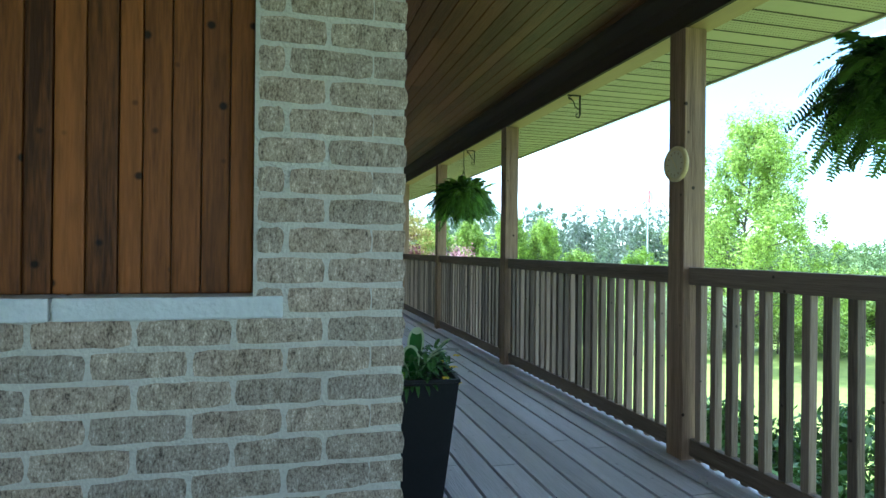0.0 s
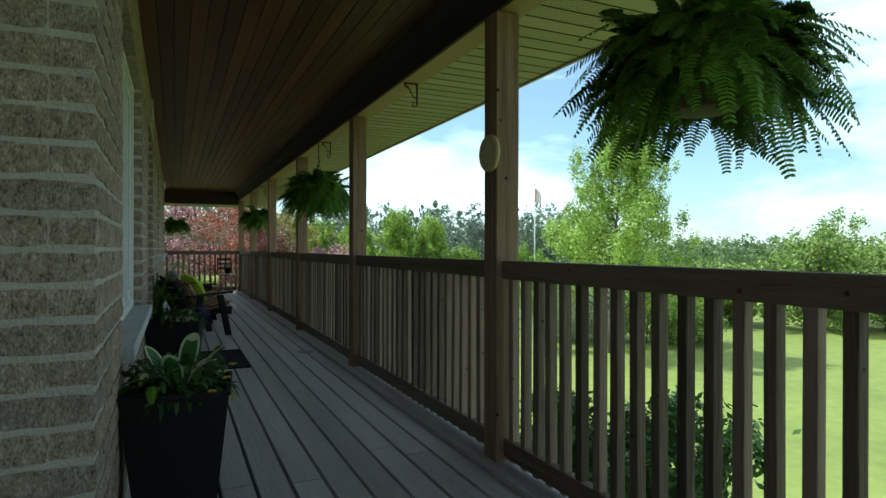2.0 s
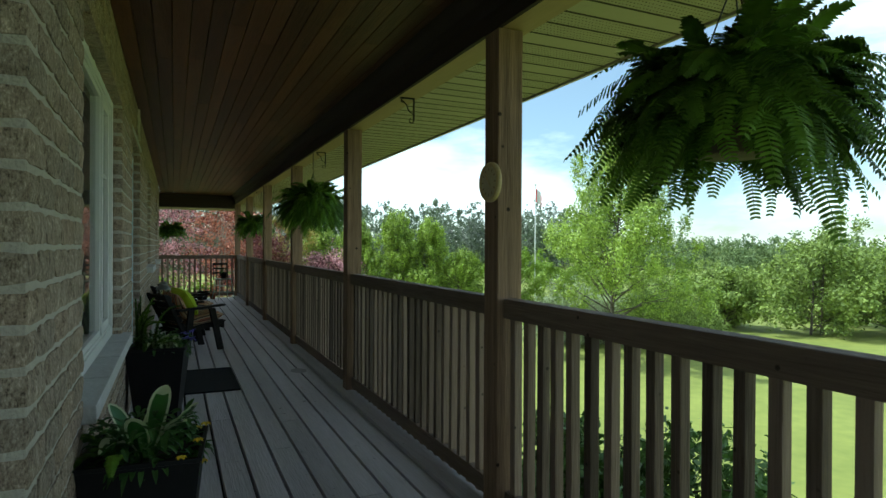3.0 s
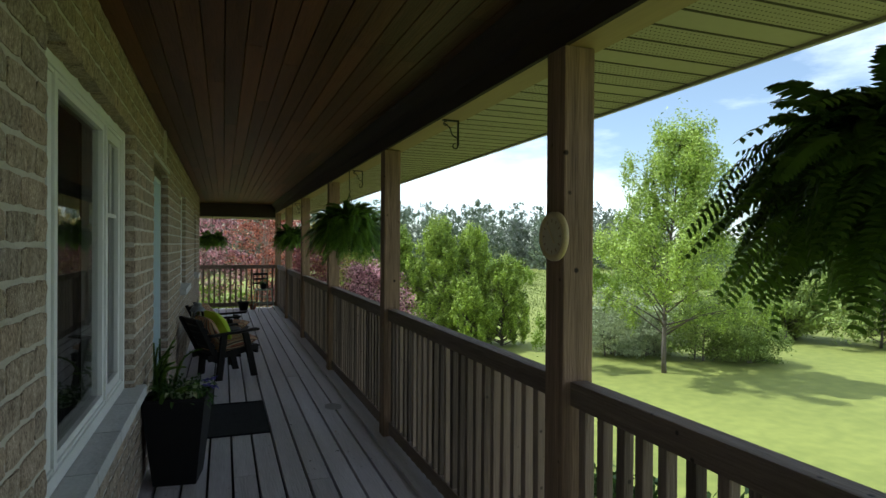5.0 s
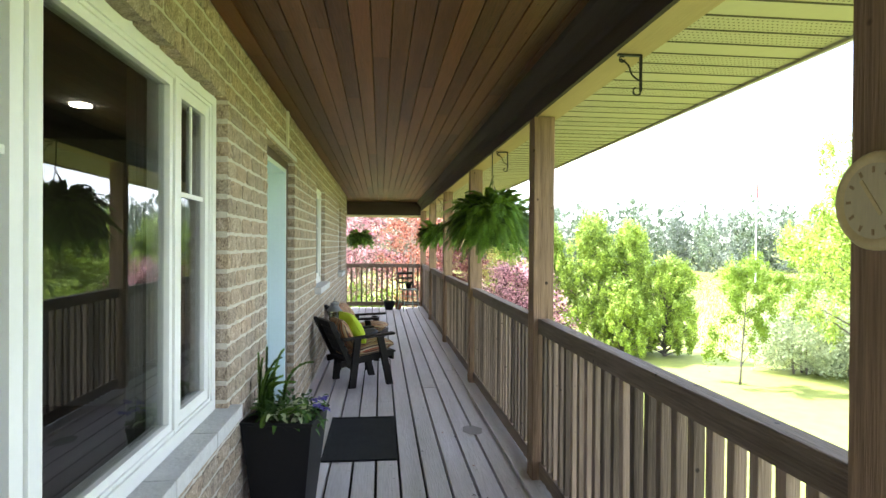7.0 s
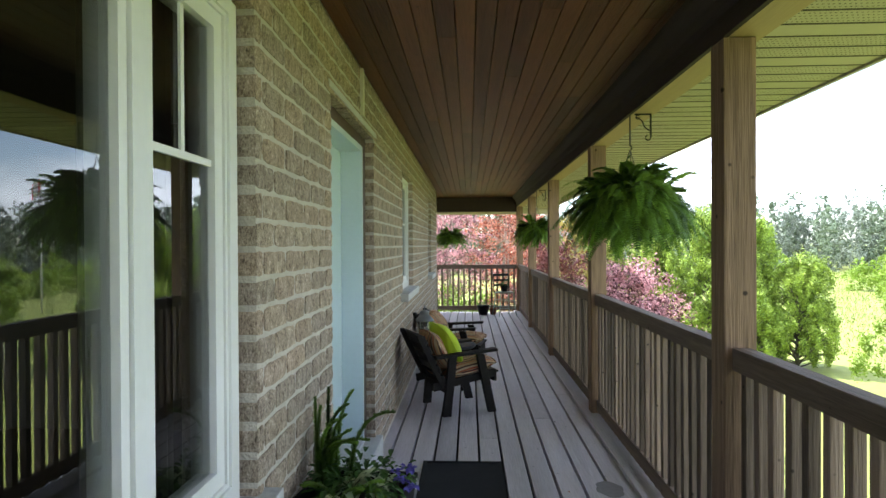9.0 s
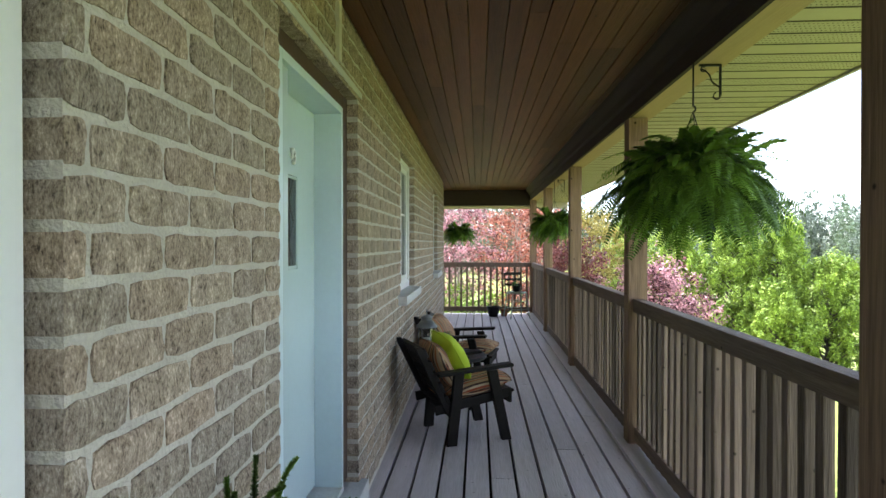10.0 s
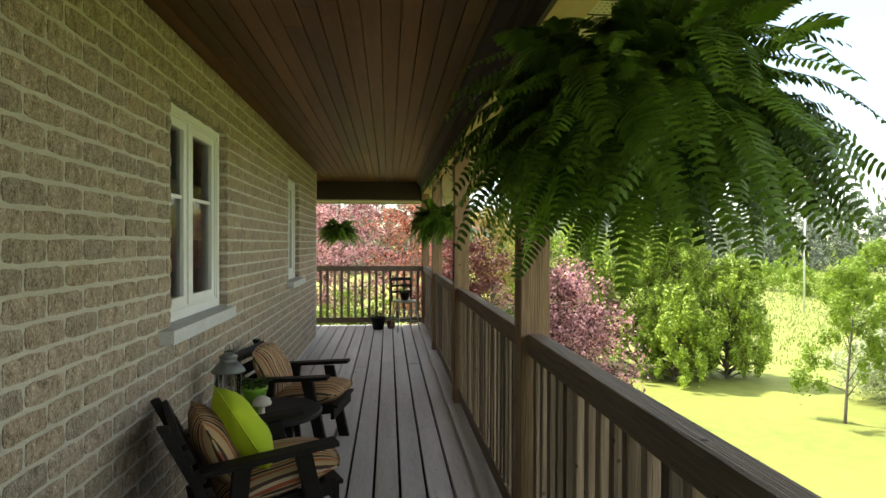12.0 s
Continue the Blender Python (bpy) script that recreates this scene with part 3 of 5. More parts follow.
part("strip", boxes((-0.006, 0.018, 4.17, 4.215, 2.08, CEIL), bevel=0.003), M_CREAM, cover)

# ---- rooms behind the windows ----
# Room surfaces are coloured dark so the inside looks unlit.
room = thing("room_shell", "plain room behind the windows, dimness put into its colour", "room", kind="structure")
part("room_floor", boxes((-5.0, -0.24, 0.24, WALL_END, -0.2, -0.1)), M_ROOM_DARK, room)
part("room_back", boxes((-5.2, -5.0, 0.2, WALL_END, -0.2, 2.6)), M_ROOM_DIM, room)
part("room_divider", boxes((-5.0, -0.24, 5.4, 5.5, -0.1, 2.31)), M_ROOM_DIM, room)
part("room_ceiling", boxes((-5.0, -0.24, 0.24, WALL_END, 2.31, 2.56)), M_ROOM_DARK, room)
part("room_end", boxes((-5.2, -0.012, WALL_END, WALL_END + 0.15, -0.3, 2.6)), M_MORTAR, room)
M_LAMP = bpy.data.materials.new("lamp_glow")
M_LAMP.use_nodes = True
M_LAMP.node_tree.nodes["Principled BSDF"].inputs["Emission Color"].default_value = (1, 0.85, 0.6, 1)
M_LAMP.node_tree.nodes["Principled BSDF"].inputs["Emission Strength"].default_value = 9
bm = bmesh.new()
lathe(bm, [(0.065, 0.0), (0.065, 0.010), (0.058, 0.013)], 20, (-1.30, 4.015, 2.296))
spot = thing("recessed_light", "small lit round downlight in the room ceiling", "light")
part("lens", bm, M_LAMP, spot)

curtain = thing("curtain", "grey-green cloth curtain hanging inside the window", "curtain")
bm = bmesh.new()
folds = [[bm.verts.new((-0.30 + 0.025 * math.sin(k * 1.05) + 0.008 * math.sin(k * 0.37), 2.27 + 0.009 * k, z)) for z in (0.35, 1.2, 2.2)] for k in range(46)]
for a, b in zip(folds, folds[1:]):
    for j in range(2):
        bm.faces.new((a[j], b[j], b[j + 1], a[j + 1]))
bmesh.ops.solidify(bm, geom=bm.faces[:], thickness=0.004)
part("cloth", bm, mat("curtain_cloth", (0.22, 0.22, 0.19), 0.9, vary=0.15, fine=120, coarse=6, bump=0.1), curtain, "", True)
bm = bmesh.new()
tube(bm, [(-0.30, 1.0, 2.22), (-0.30, 2.75, 2.22)], 0.012, 10)
part("curtain_rod", bm, M_METAL, curtain, "thin dark rod")

# ---- ceiling, beam, soffit, roof ----
bm = bmesh.new()
rnd = random.Random(8)
W = 0.089
x = 0.003
while x < 1.56:
    y = Y_NEAR + 0.02
    while y < Y_FAR + 0.1:
        e = min(Y_FAR + 0.1, y + rnd.uniform(2.2, 4.4))
        q = [(x + 0.004, CEIL), (x + W - 0.004, CEIL), (x + W - 0.0005, CEIL + 0.006), (x + W - 0.0005, CEIL + 0.02), (x + 0.0005, CEIL + 0.02), (x + 0.0005, CEIL + 0.006)]
        A = [bm.verts.new((a, y + 0.001, c)) for a, c in q]
        B = [bm.verts.new((a, e - 0.001, c)) for a, c in q]
        bm.faces.new(A)
        bm.faces.new(B[::-1])
        for i in range(6):
            bm.faces.new((A[i], B[i], B[(i + 1) % 6], A[(i + 1) % 6]))
        y = e
    x += W
x = X_LEFT
while x < 0.0:
    box(bm, x + 0.002, x + W - 0.002, Y_NEAR, -0.002, CEIL, CEIL + 0.02)
    x += W
box(bm, X_LEFT, -0.002, WALL_END + 0.16, Y_FAR + 0.1, CEIL, CEIL + 0.02)
tagged(finish("ceiling", bm, M_CEIL), "dark varnished tongue-and-groove cedar plank ceiling", "ceiling", kind="structure")
# Unseen overhang beyond Y_NEAR is added to shade the south wall.
tagged(finish("roof", boxes((X_LEFT - 3, 2.45, Y_NEAR - 2.5, Y_FAR + 0.9, CEIL + 0.31, CEIL + 0.38)), M_ROOF), "plain dark roof over the porch, unseen overhang added for shade", "roof", kind="structure")
BEAM_LOW, BX0, BX1 = 2.15, 1.575, 1.715
beam = thing("porch_beam", "long dark stained porch beam with underside coloured as lit", "beam", kind="structure")
part("beam_face", boxes((BX0 - 0.02, BX0, Y_NEAR, Y_FAR, BEAM_LOW - 0.003, CEIL + 0.3)), M_BEAM, beam, "dark brown stained board")
part("beam_core", boxes((BX0 + 0.001, BX1, Y_NEAR, Y_FAR, BEAM_LOW, CEIL + 0.3)), M_BEAM_LIT, beam, "wood coloured pale yellow as if lit from below")
bm = bmesh.new()
prof = [(BX0 - 0.021, CEIL - 0.11), (BX0 - 0.045, CEIL - 0.10), (BX0 - 0.055, CEIL - 0.06), (BX0 - 0.10, CEIL - 0.025), (BX0 - 0.11, CEIL - 0.001), (BX0 - 0.021, CEIL - 0.001)]
A = [bm.verts.new((a, Y_NEAR, c)) for a, c in prof]
B = [bm.verts.new((a, Y_FAR - 0.12, c)) for a, c in prof]
bm.faces.new(A)
bm.faces.new(B[::-1])
for i in range(6):
    bm.faces.new((A[i], B[i], B[(i + 1) % 6], A[(i + 1) % 6]))
part("cove_moulding", bm, M_BEAM, beam)
end_beam = thing("end_beam", "dark stained beam across the porch end", "beam", kind="structure")
part("beam_face", boxes((-3.0, BX0 - 0.022, Y_FAR - 0.10, Y_FAR + 0.04, 2.05, CEIL - 0.001)), M_BEAM, end_beam)
part("beam_trim", boxes((-3.0, BX0 - 0.022, Y_FAR + 0.041, Y_FAR + 0.30, 2.03, 2.06)), M_SOFFIT, end_beam)

SOFF, FASC = 2.168, 2.37
soffit = thing("soffit", "cream vented vinyl soffit panels under the eave", "soffit", kind="structure")
y, k = Y_NEAR, 0
while y < Y_FAR + 0.6:
    bm = boxes((BX1 + 0.002, FASC, y + 0.0045, y + 0.1255, SOFF, SOFF + 0.012), (BX1 + 0.002, FASC, y + 0.03, y + 0.10, SOFF + 0.013, SOFF + 0.016))
    p = part("soffit_panel", bm, M_SOFFIT, soffit) if k == 0 else None
    if k == 0:
        soffit_mesh = p.data
    bm.free() if k else None
    if k:
        p = new("soffit_panel", soffit_mesh)
        p.parent = soffit
        p.matrix_world = pose(0, y - Y_NEAR, 0)
    # Proud strip along each joint: groove shade and dirt as dark colour.
    j = part("joint", boxes((BX1 + 0.003, FASC - 0.001, y - 0.006, y + 0.006, SOFF - 0.0016, SOFF + 0.010)), M_JOINT, soffit) if k == 0 else new("joint", joint_mesh)
    joint_mesh = j.data
    if k:
        j.parent = soffit
        j.matrix_world = pose(0, y - Y_NEAR, 0)
    y += 0.13
    k += 1
# Flat dark quads give the vent holes their inner shade.
verts, faces = [], []
y = Y_NEAR + 0.13 * 27
k = 0
while y < 6.0:
    k += 1
    if k % 3:
        for j in range(4):
            for i in range(34):
                cx, cy = BX1 + 0.03 + i * 0.018, y + 0.026 + j * 0.026
                b = len(verts)
                verts += [(cx - 0.0035, cy - 0.003, SOFF - 0.0012), (cx + 0.0035, cy - 0.003, SOFF - 0.0012), (cx + 0.0035, cy + 0.003, SOFF - 0.0012), (cx - 0.0035, cy + 0.003, SOFF - 0.0012)]
                faces.append((b, b + 3, b + 2, b + 1))
    y += 0.13
tagged(raw("vent_hole", verts, faces, M_SOFFSHADE, soffit), "rows of small dark vent holes", kind="stuff")
# Sheet coloured dark so the open gaps look shaded.
part("soffit_backing", boxes((BX1 + 0.002, FASC, Y_NEAR, Y_FAR + 0.69, SOFF + 0.018, SOFF + 0.022)), M_SOFFSHADE, soffit, "dark sheet standing in for shade above the panel joints")
part("fascia", boxes((FASC + 0.001, FASC + 0.025, Y_NEAR, Y_FAR + 0.7, SOFF - 0.012, 2.36), bevel=0.003), M_SOFFIT, soffit, "cream metal fascia")
part("end_fascia", boxes((-3.0, FASC, Y_FAR + 0.70, Y_FAR + 0.73, 2.03, 2.36)), M_SOFFIT, soffit)
part("end_soffit", boxes((-3.0, BX1, Y_FAR + 0.302, Y_FAR + 0.698, 2.168, 2.18)), M_SOFFIT, soffit)

# ---- posts and railings ----
PX, PW, BAY, PA = 1.557, 0.122, 2.44, 0.80
POSTS = [PA + BAY * k for k in range(-2, 5)] + [12.93]
post_mesh = None
for y in POSTS:
    bm = boxes((PX, PX + PW, 0, PW, -0.05, BEAM_LOW - 0.003), bevel=0.006)
    if post_mesh is None:
        ob = finish("porch_post", bm, M_POST)
        post_mesh = ob.data
    else:
        bm.free()
        ob = new("porch_post", post_mesh)
    ob.matrix_world = pose(0, y, 0)
    tagged(ob, "weathered square wooden porch post with dark knots", "post", "porch posts")

RX, RTOP = 1.585, 0.972
BAL = boxes((-0.019, 0.019, -0.019, 0.019, 0, 0.87), bevel=0.004)
bal_me = bpy.data.meshes.new("baluster")
BAL.to_mesh(bal_me)
BAL.free()
bal_me.materials.append(M_BALU)


def build_rail(a, b, along, fixed):
    """A railing bay from a to b. along 'y': at x = fixed; along 'x': at y = fixed."""
    r = thing("railing", "weathered brown wooden railing bay with square balusters", "railing", "porch railings")
    if along == "y":
        put = lambda bm, u0, u1, v0, v1, z0, z1: box(bm, fixed + v0, fixed + v1, u0, u1, z0, z1, 0.005)
    else:
        put = lambda bm, u0, u1, v0, v1, z0, z1: box(bm, u0, u1, fixed + v0, fixed + v1, z0, z1, 0.005)
    part("top_rail", put(bmesh.new(), a + 0.002, b - 0.002, 0.0, 0.068, RTOP - 0.085, RTOP), M_RAIL, r, "brown stained handrail")
    part("bottom_rail", put(bmesh.new(), a + 0.002, b - 0.002, 0.012, 0.052, 0.05, 0.135), M_RAIL, r)
    n = round((b - a) / (0.1015 if along == "y" else 0.113))
    for k in range(n):
        u = a + (k + 0.5) * (b - a) / n + random.uniform(-0.004, 0.004)
        ob = new("baluster", bal_me)
        ob.parent = r
        ob.matrix_world = pose(fixed + 0.038, u, 0.036, 0, random.uniform(-0.3, 0.3), random.uniform(-4, 4)) if along == "y" else pose(u, fixed + 0.038, 0.036, 0, 0, random.uniform(-4, 4))
    return r


for a, b in zip(POSTS, POSTS[1:]):
    build_rail(a + PW, b, "y", RX)
build_rail(-2.95, PX, "x", 12.95)
build_rail(-2.95, PX, "x", -4.0)
kerb = thing("edge_board", "weathered flat edge board along the deck rim", "edge board", kind="structure")
part("board", boxes((1.50, 1.72, Y_NEAR, Y_FAR, 0.002, 0.028), bevel=0.004), M_DECK, kerb)
tagged(finish("wall_west", boxes((X_LEFT - 0.2, X_LEFT - 0.02, Y_NEAR, 0.01, -0.3, CEIL + 0.3)), M_MORTAR), "plain wall closing the porch beyond the corner", "wall", kind="structure")


def build_deck():
    lo, hi = math.floor((X_LEFT - GAP0) / PITCH), math.ceil((1.62 - GAP0) / PITCH)
    for k in range(lo, hi):
        x0, x1 = GAP0 + k * PITCH + 0.0082, GAP0 + (k + 1) * PITCH - 0.0082
        if x0 < X_LEFT or x1 > 1.75:
            continue
        cuts = [Y_NEAR, -0.02] if x1 < -0.1 else [Y_NEAR, random.uniform(0.3, 3), random.uniform(5, 8), random.uniform(9.5, 11), Y_FAR]
        spans = list(zip(cuts, cuts[1:]))
        if x1 < -0.1:
            spans.append((WALL_END + 0.16, Y_FAR))
        for a, b in spans:
            ob = part("plank", boxes((x0, x1, a + 0.002, b - 0.002, -0.04, random.uniform(-0.0015, 0.0005)), bevel=0.002), M_DECK, deck)


build_deck()

# ---- iron brackets and hanging ferns ----
def build_bracket(y):
    b = thing("shelf_bracket", "small black wrought iron scroll bracket under the beam", "bracket", "plant brackets")
    part("arm", boxes((1.590, 1.688, y - 0.007, y + 0.007, BEAM_LOW - 0.009, BEAM_LOW - 0.001)), M_METAL, b)
    part("upright", boxes((1.681, 1.688, y - 0.007, y + 0.007, 2.005, BEAM_LOW - 0.009)), M_METAL, b)
    bm = bmesh.new()
    tube(bm, [(1.600 + 0.082 * s + 0.010 * math.sin(s * 6.3), y, BEAM_LOW - 0.02 - 0.085 * s) for s in (k / 12 for k in range(13))], 0.0035, 6)
    part("brace", bm, M_METAL, b)
    bm = bmesh.new()
    tube(bm, [(1.684 - 0.015 + 0.015 * math.cos(a), y, 2.005 - 0.015 * math.sin(a)) for a in (k * 0.32 for k in range(15))], 0.0035, 6)
    part("lower_scroll", bm, M_METAL, b)
    bm = bmesh.new()
    tube(bm, [(1.608 + 0.011 * math.cos(a), y, BEAM_LOW - 0.022 - 0.011 * math.sin(a)) for a in (k * 0.36 for k in range(16))], 0.003, 6)
    part("upper_scroll", bm, M_METAL, b)


def frond_mesh(seed, length, up, droop, name="frond"):
    """One arching fern frond with paired leaflets."""
    rnd = random.Random(seed)
    verts, faces = [], []

    def at(s):
        side = 0.05 * math.sin(s * 2.2 + seed) * length
        return Vector((length * (s - 0.30 * s * s * droop), side, length * (up * s - droop * s * s)))
    n = 44
    for k in range(n):
        a, b = at(k / n), at((k + 1) / n)
        w = 0.0022 * (1 - k / n) + 0.0006
        i = len(verts)
        verts += [a + Vector((0, -w, 0)), a + Vector((0, w, 0)), b + Vector((0, w, 0)), b + Vector((0, -w, 0))]
        faces.append((i, i + 1, i + 2, i + 3))
    for k in range(2, n + 1):
        s = k / n
        p, t = at(s), (at(min(1, s + 0.01)) - at(s - 0.01)).normalized()
        side = t.cross(Vector((0, 0, 1))).normalized()
        nrm = side.cross(t).normalized()
        ln = 0.044 * (math.sin(math.pi * min(1, 0.12 + 0.80 * s)) ** 0.7) * rnd.uniform(0.85, 1.12)
        for sg in (-1, 1):
            d = (side * sg + t * 0.22 - nrm * rnd.uniform(0.05, 0.40)).normalized()
            i = len(verts)
            tip = p + d * ln + t * 0.004 - nrm * 0.10 * ln
            verts += [p - t * 0.0030, p + d * ln * 0.5 - t * 0.0046, p + d * ln * 0.85 - t * 0.0030, tip, p + d * ln * 0.85 + t * 0.0042, p + d * ln * 0.5 + t * 0.0046, p + t * 0.0030]
            faces.append(tuple(range(i, i + 7)))
    me = bpy.data.meshes.new(name)
    me.from_pydata([tuple(v) for v in verts], [], faces)
    me.materials.append(M_FERN)
    return me


FRONDS = [frond_mesh(k, (0.36, 0.42, 0.47, 0.40, 0.33, 0.44, 0.50, 0.38)[k], (0.60, 0.80, 0.50, 1.0, 1.15, 0.30, 0.70, 0.05)[k], (0.88, 1.0, 0.95, 0.92, 0.66, 0.84, 1.08, 0.80)[k]) for k in range(8)]


def build_fern(x, y, z, count, hang_z, seed, scale=1.0, label="lush green fern in a hanging basket under the eave"):
    rnd = random.Random(seed)
    f = thing("hanging_fern", label, "fern", "hanging ferns", at=pose(x, y, z))
    bm = bmesh.new()
    lathe(bm, [(0.085, -0.065), (0.10, -0.06), (0.125, 0.03), (0.135, 0.032), (0.135, 0.048), (0.12, 0.048), (0.11, 0.02)], 24)
    part("basket", bm, M_BASKET, f, "brown plastic basket", True)
    top = hang_z - z
    apex = min(0.40, top - 0.10)
    for k in range(3):
        a = k * 2.094 + 0.4
        bm = bmesh.new()
        tube(bm, [(0.13 * math.cos(a), 0.13 * math.sin(a), 0.04), (0, 0, apex)], 0.0022, 5)
        part("hanger_wire", bm, M_METAL, f)
    bm = bmesh.new()
    tube(bm, [(0.011 * math.sin(q), 0, apex + 0.012 - 0.012 * math.cos(q)) for q in (k * 0.4 for k in range(9))] + [(0, 0, apex + 0.05), (0, 0, top)], 0.004, 6)
    part("hook", bm, M_METAL, f)
    for k in range(count):
        ring = (k % 10) / 10
        ob = new("frond", FRONDS[rnd.randrange(8)])
        ob.parent = f
        a = rnd.uniform(0, 360)
        s = scale * rnd.uniform(0.75, 1.12)
        tilt = -rnd.uniform(-12, 58) * (1 - ring) - rnd.uniform(-24, 18) * ring
        r = 0.11 * ring * scale
        m = pose(r * math.cos(radians(a)), r * math.sin(radians(a)), 0.03 + rnd.uniform(-0.01, 0.05), 0, 0, a) @ pose(0, 0, 0, rnd.uniform(-35, 35), tilt, 0)
        ob.matrix_basis = m @ Matrix.Diagonal((s, s, s, 1))
    return f


build_bracket(2.116)
build_bracket(4.556)
build_bracket(-0.324)
build_bracket(9.436)
build_fern(1.615, -0.33, 1.50, 420, 2.148, 1, 0.88)
build_fern(1.555, 4.53, 1.53, 540, 2.148, 2, 0.93)
build_fern(1.56, 9.43, 1.50, 260, 2.148, 3, 0.86)
build_fern(0.22, 12.98, 1.45, 190, 2.05, 4, 0.82, "small green fern hanging from the end beam")

# ---- round dial on the post ----
dial = thing("wall_dial", "round pale wooden dial fixed to the porch post", "dial", at=pose(PX - 0.002, PA + 0.045, 1.48, 0, -90, 0))
bm = bmesh.new()
lathe(bm, [(0.082, 0.0), (0.088, 0.004), (0.088, 0.016), (0.082, 0.024), (0.072, 0.024), (0.068, 0.018)], 40)
part("rim", bm, M_DIAL, dial, "turned pale wood rim", True)
bm = bmesh.new()
lathe(bm, [(0.067, 0.0182), (0.067, 0.0195)], 40)
part("face", bm, mat("dial_face", (0.5, 0.42, 0.26), 0.45, vary=0.2, fine=25, stretch=(1, 6, 1)), dial)
M_MARK = mat("dial_mark", (0.27, 0.18, 0.09), 0.6, vary=0.2)
for k in range(12):
    mark = part("mark", boxes((0.050, 0.061, -0.0026, 0.0026, 0.0192, 0.0204)), M_MARK, dial, "faint brown mark")
    mark.matrix_basis = pose(0, 0, 0, 0, 0, 30 * k)
needle = part("needle", boxes((-0.030, 0.046, -0.0035, 0.0035, 0.0196, 0.0216)), M_DIAL, dial, "slim wooden needle")
needle.matrix_basis = pose(0, 0, 0, 0, 0, 35)


# ---- planters ----
def square_ring(bm, prof):
    """A square body from (half width, height) pairs."""
    rings = [[bm.verts.new((sx * r, sy * r, z)) for sx, sy in ((-1, -1), (1, -1), (1, 1), (-1, 1))] for r, z in prof]
    for a, b in zip(rings, rings[1:]):
        for k in range(4):
            bm.faces.new((a[k], a[(k + 1) % 4], b[(k + 1) % 4], b[k]))
    bm.faces.new(rings[0][::-1])
    bm.faces.new(rings[-1])
    return bm


def leaf_blade(bm, base, yaw, length, width, up, droop, steps=7):
    """A broad arching leaf, cupped along its middle."""
    d, s = Vector((math.cos(yaw), math.sin(yaw), 0)), Vector((-math.sin(yaw), math.cos(yaw), 0))
    rows = []
    for k in range(steps + 1):
        t = k / steps
        p = Vector(base) + d * (length * t * (1 - 0.2 * t)) + Vector((0, 0, length * (up * t - droop * t * t)))
        w = width * max(0.04, math.sin(math.pi * (0.06 + 0.92 * t)) ** 0.8) * 0.5
        rows.append([bm.verts.new(p - s * w + Vector((0, 0, w * 0.35))), bm.verts.new(p), bm.verts.new(p + s * w + Vector((0, 0, w * 0.35)))])
    for a, b in zip(rows, rows[1:]):
        bm.faces.new((a[0], a[1], b[1], b[0]))
        bm.faces.new((a[1], a[2], b[2], b[1]))
    return bm


def leaf_spray(bm, rnd, count, radius, height, size, centre=(0, 0, 0)):
    for _ in range(count):
        a, r, h = rnd.uniform(0, 6.283), radius * math.sqrt(rnd.random()), height * rnd.random()
        leaf_blade(bm, (centre[0] + r * math.cos(a), centre[1] + r * math.sin(a), centre[2] + h), a + rnd.uniform(-0.9, 0.9), size * rnd.uniform(0.6, 1.3), size * 0.42, rnd.uniform(-0.1, 0.8), rnd.uniform(0.1, 0.9), 4)
    return bm


def build_planter(x, y, turn, label):
    p = thing("planter", label, "planter", "black planters", at=pose(x, y, 0, 0, 0, turn))
    part("pot", square_ring(bmesh.new(), [(0.120, 0.0), (0.175, 0.51), (0.180, 0.512), (0.180, 0.525), (0.166, 0.525), (0.160, 0.49)]), M_POT, p, "tapered matte black pot")
    part("soil", square_ring(bmesh.new(), [(0.150, 0.470), (0.160, 0.495)]), M_SOIL, p)
    return p


rnd = random.Random(21)
pot = build_planter(0.205, 0.785, -6, "tall black planter with variegated hosta and yellow flowers")
for k in range(9):
    a = k * 1.5 + rnd.uniform(-0.3, 0.3)
    L, U, D = rnd.uniform(0.12, 0.19), rnd.uniform(1.3, 2.0), rnd.uniform(0.4, 1.1)
    base = (0.03 * math.cos(a), 0.03 * math.sin(a) - 0.03, 0.50)
    edge = part("hosta_leaf", leaf_blade(bmesh.new(), base, a, L, 0.074, U, D), M_HOSTAEDGE, pot, "green leaf with a cream edge", True)
    middle = leaf_blade(bmesh.new(), (base[0], base[1], base[2] + 0.003), a, L * 0.95, 0.056, U, D)
    part("leaf_middle", leaf_blade(middle, (base[0], base[1], base[2] - 0.003), a, L * 0.95, 0.056, U, D), M_HOSTA, edge, "", True)
part("foliage", leaf_spray(bmesh.new(), rnd, 380, 0.155, 0.13, 0.05, (0, 0, 0.49)), M_LEAF_POT, pot, "dense small green leaves")
bm = bmesh.new()
for k in range(90):
    a = rnd.uniform(0, 6.283)
    leaf_blade(bm, (0.16 * math.cos(a), 0.16 * math.sin(a), 0.50), a, rnd.uniform(0.04, 0.08), 0.018, rnd.uniform(0.1, 0.6), rnd.uniform(0.4, 1.1), 4)
part("trailing_leaves", bm, M_LEAF_POT, pot)
for k in range(6):
    ob = new("frond", FRONDS[3 + k % 2])
    ob.parent = pot
    ob.matrix_basis = pose(-0.06, -0.08, 0.50, 0, 0, rnd.uniform(120, 290)) @ Matrix.Diagonal((0.55, 0.55, 0.55, 1))
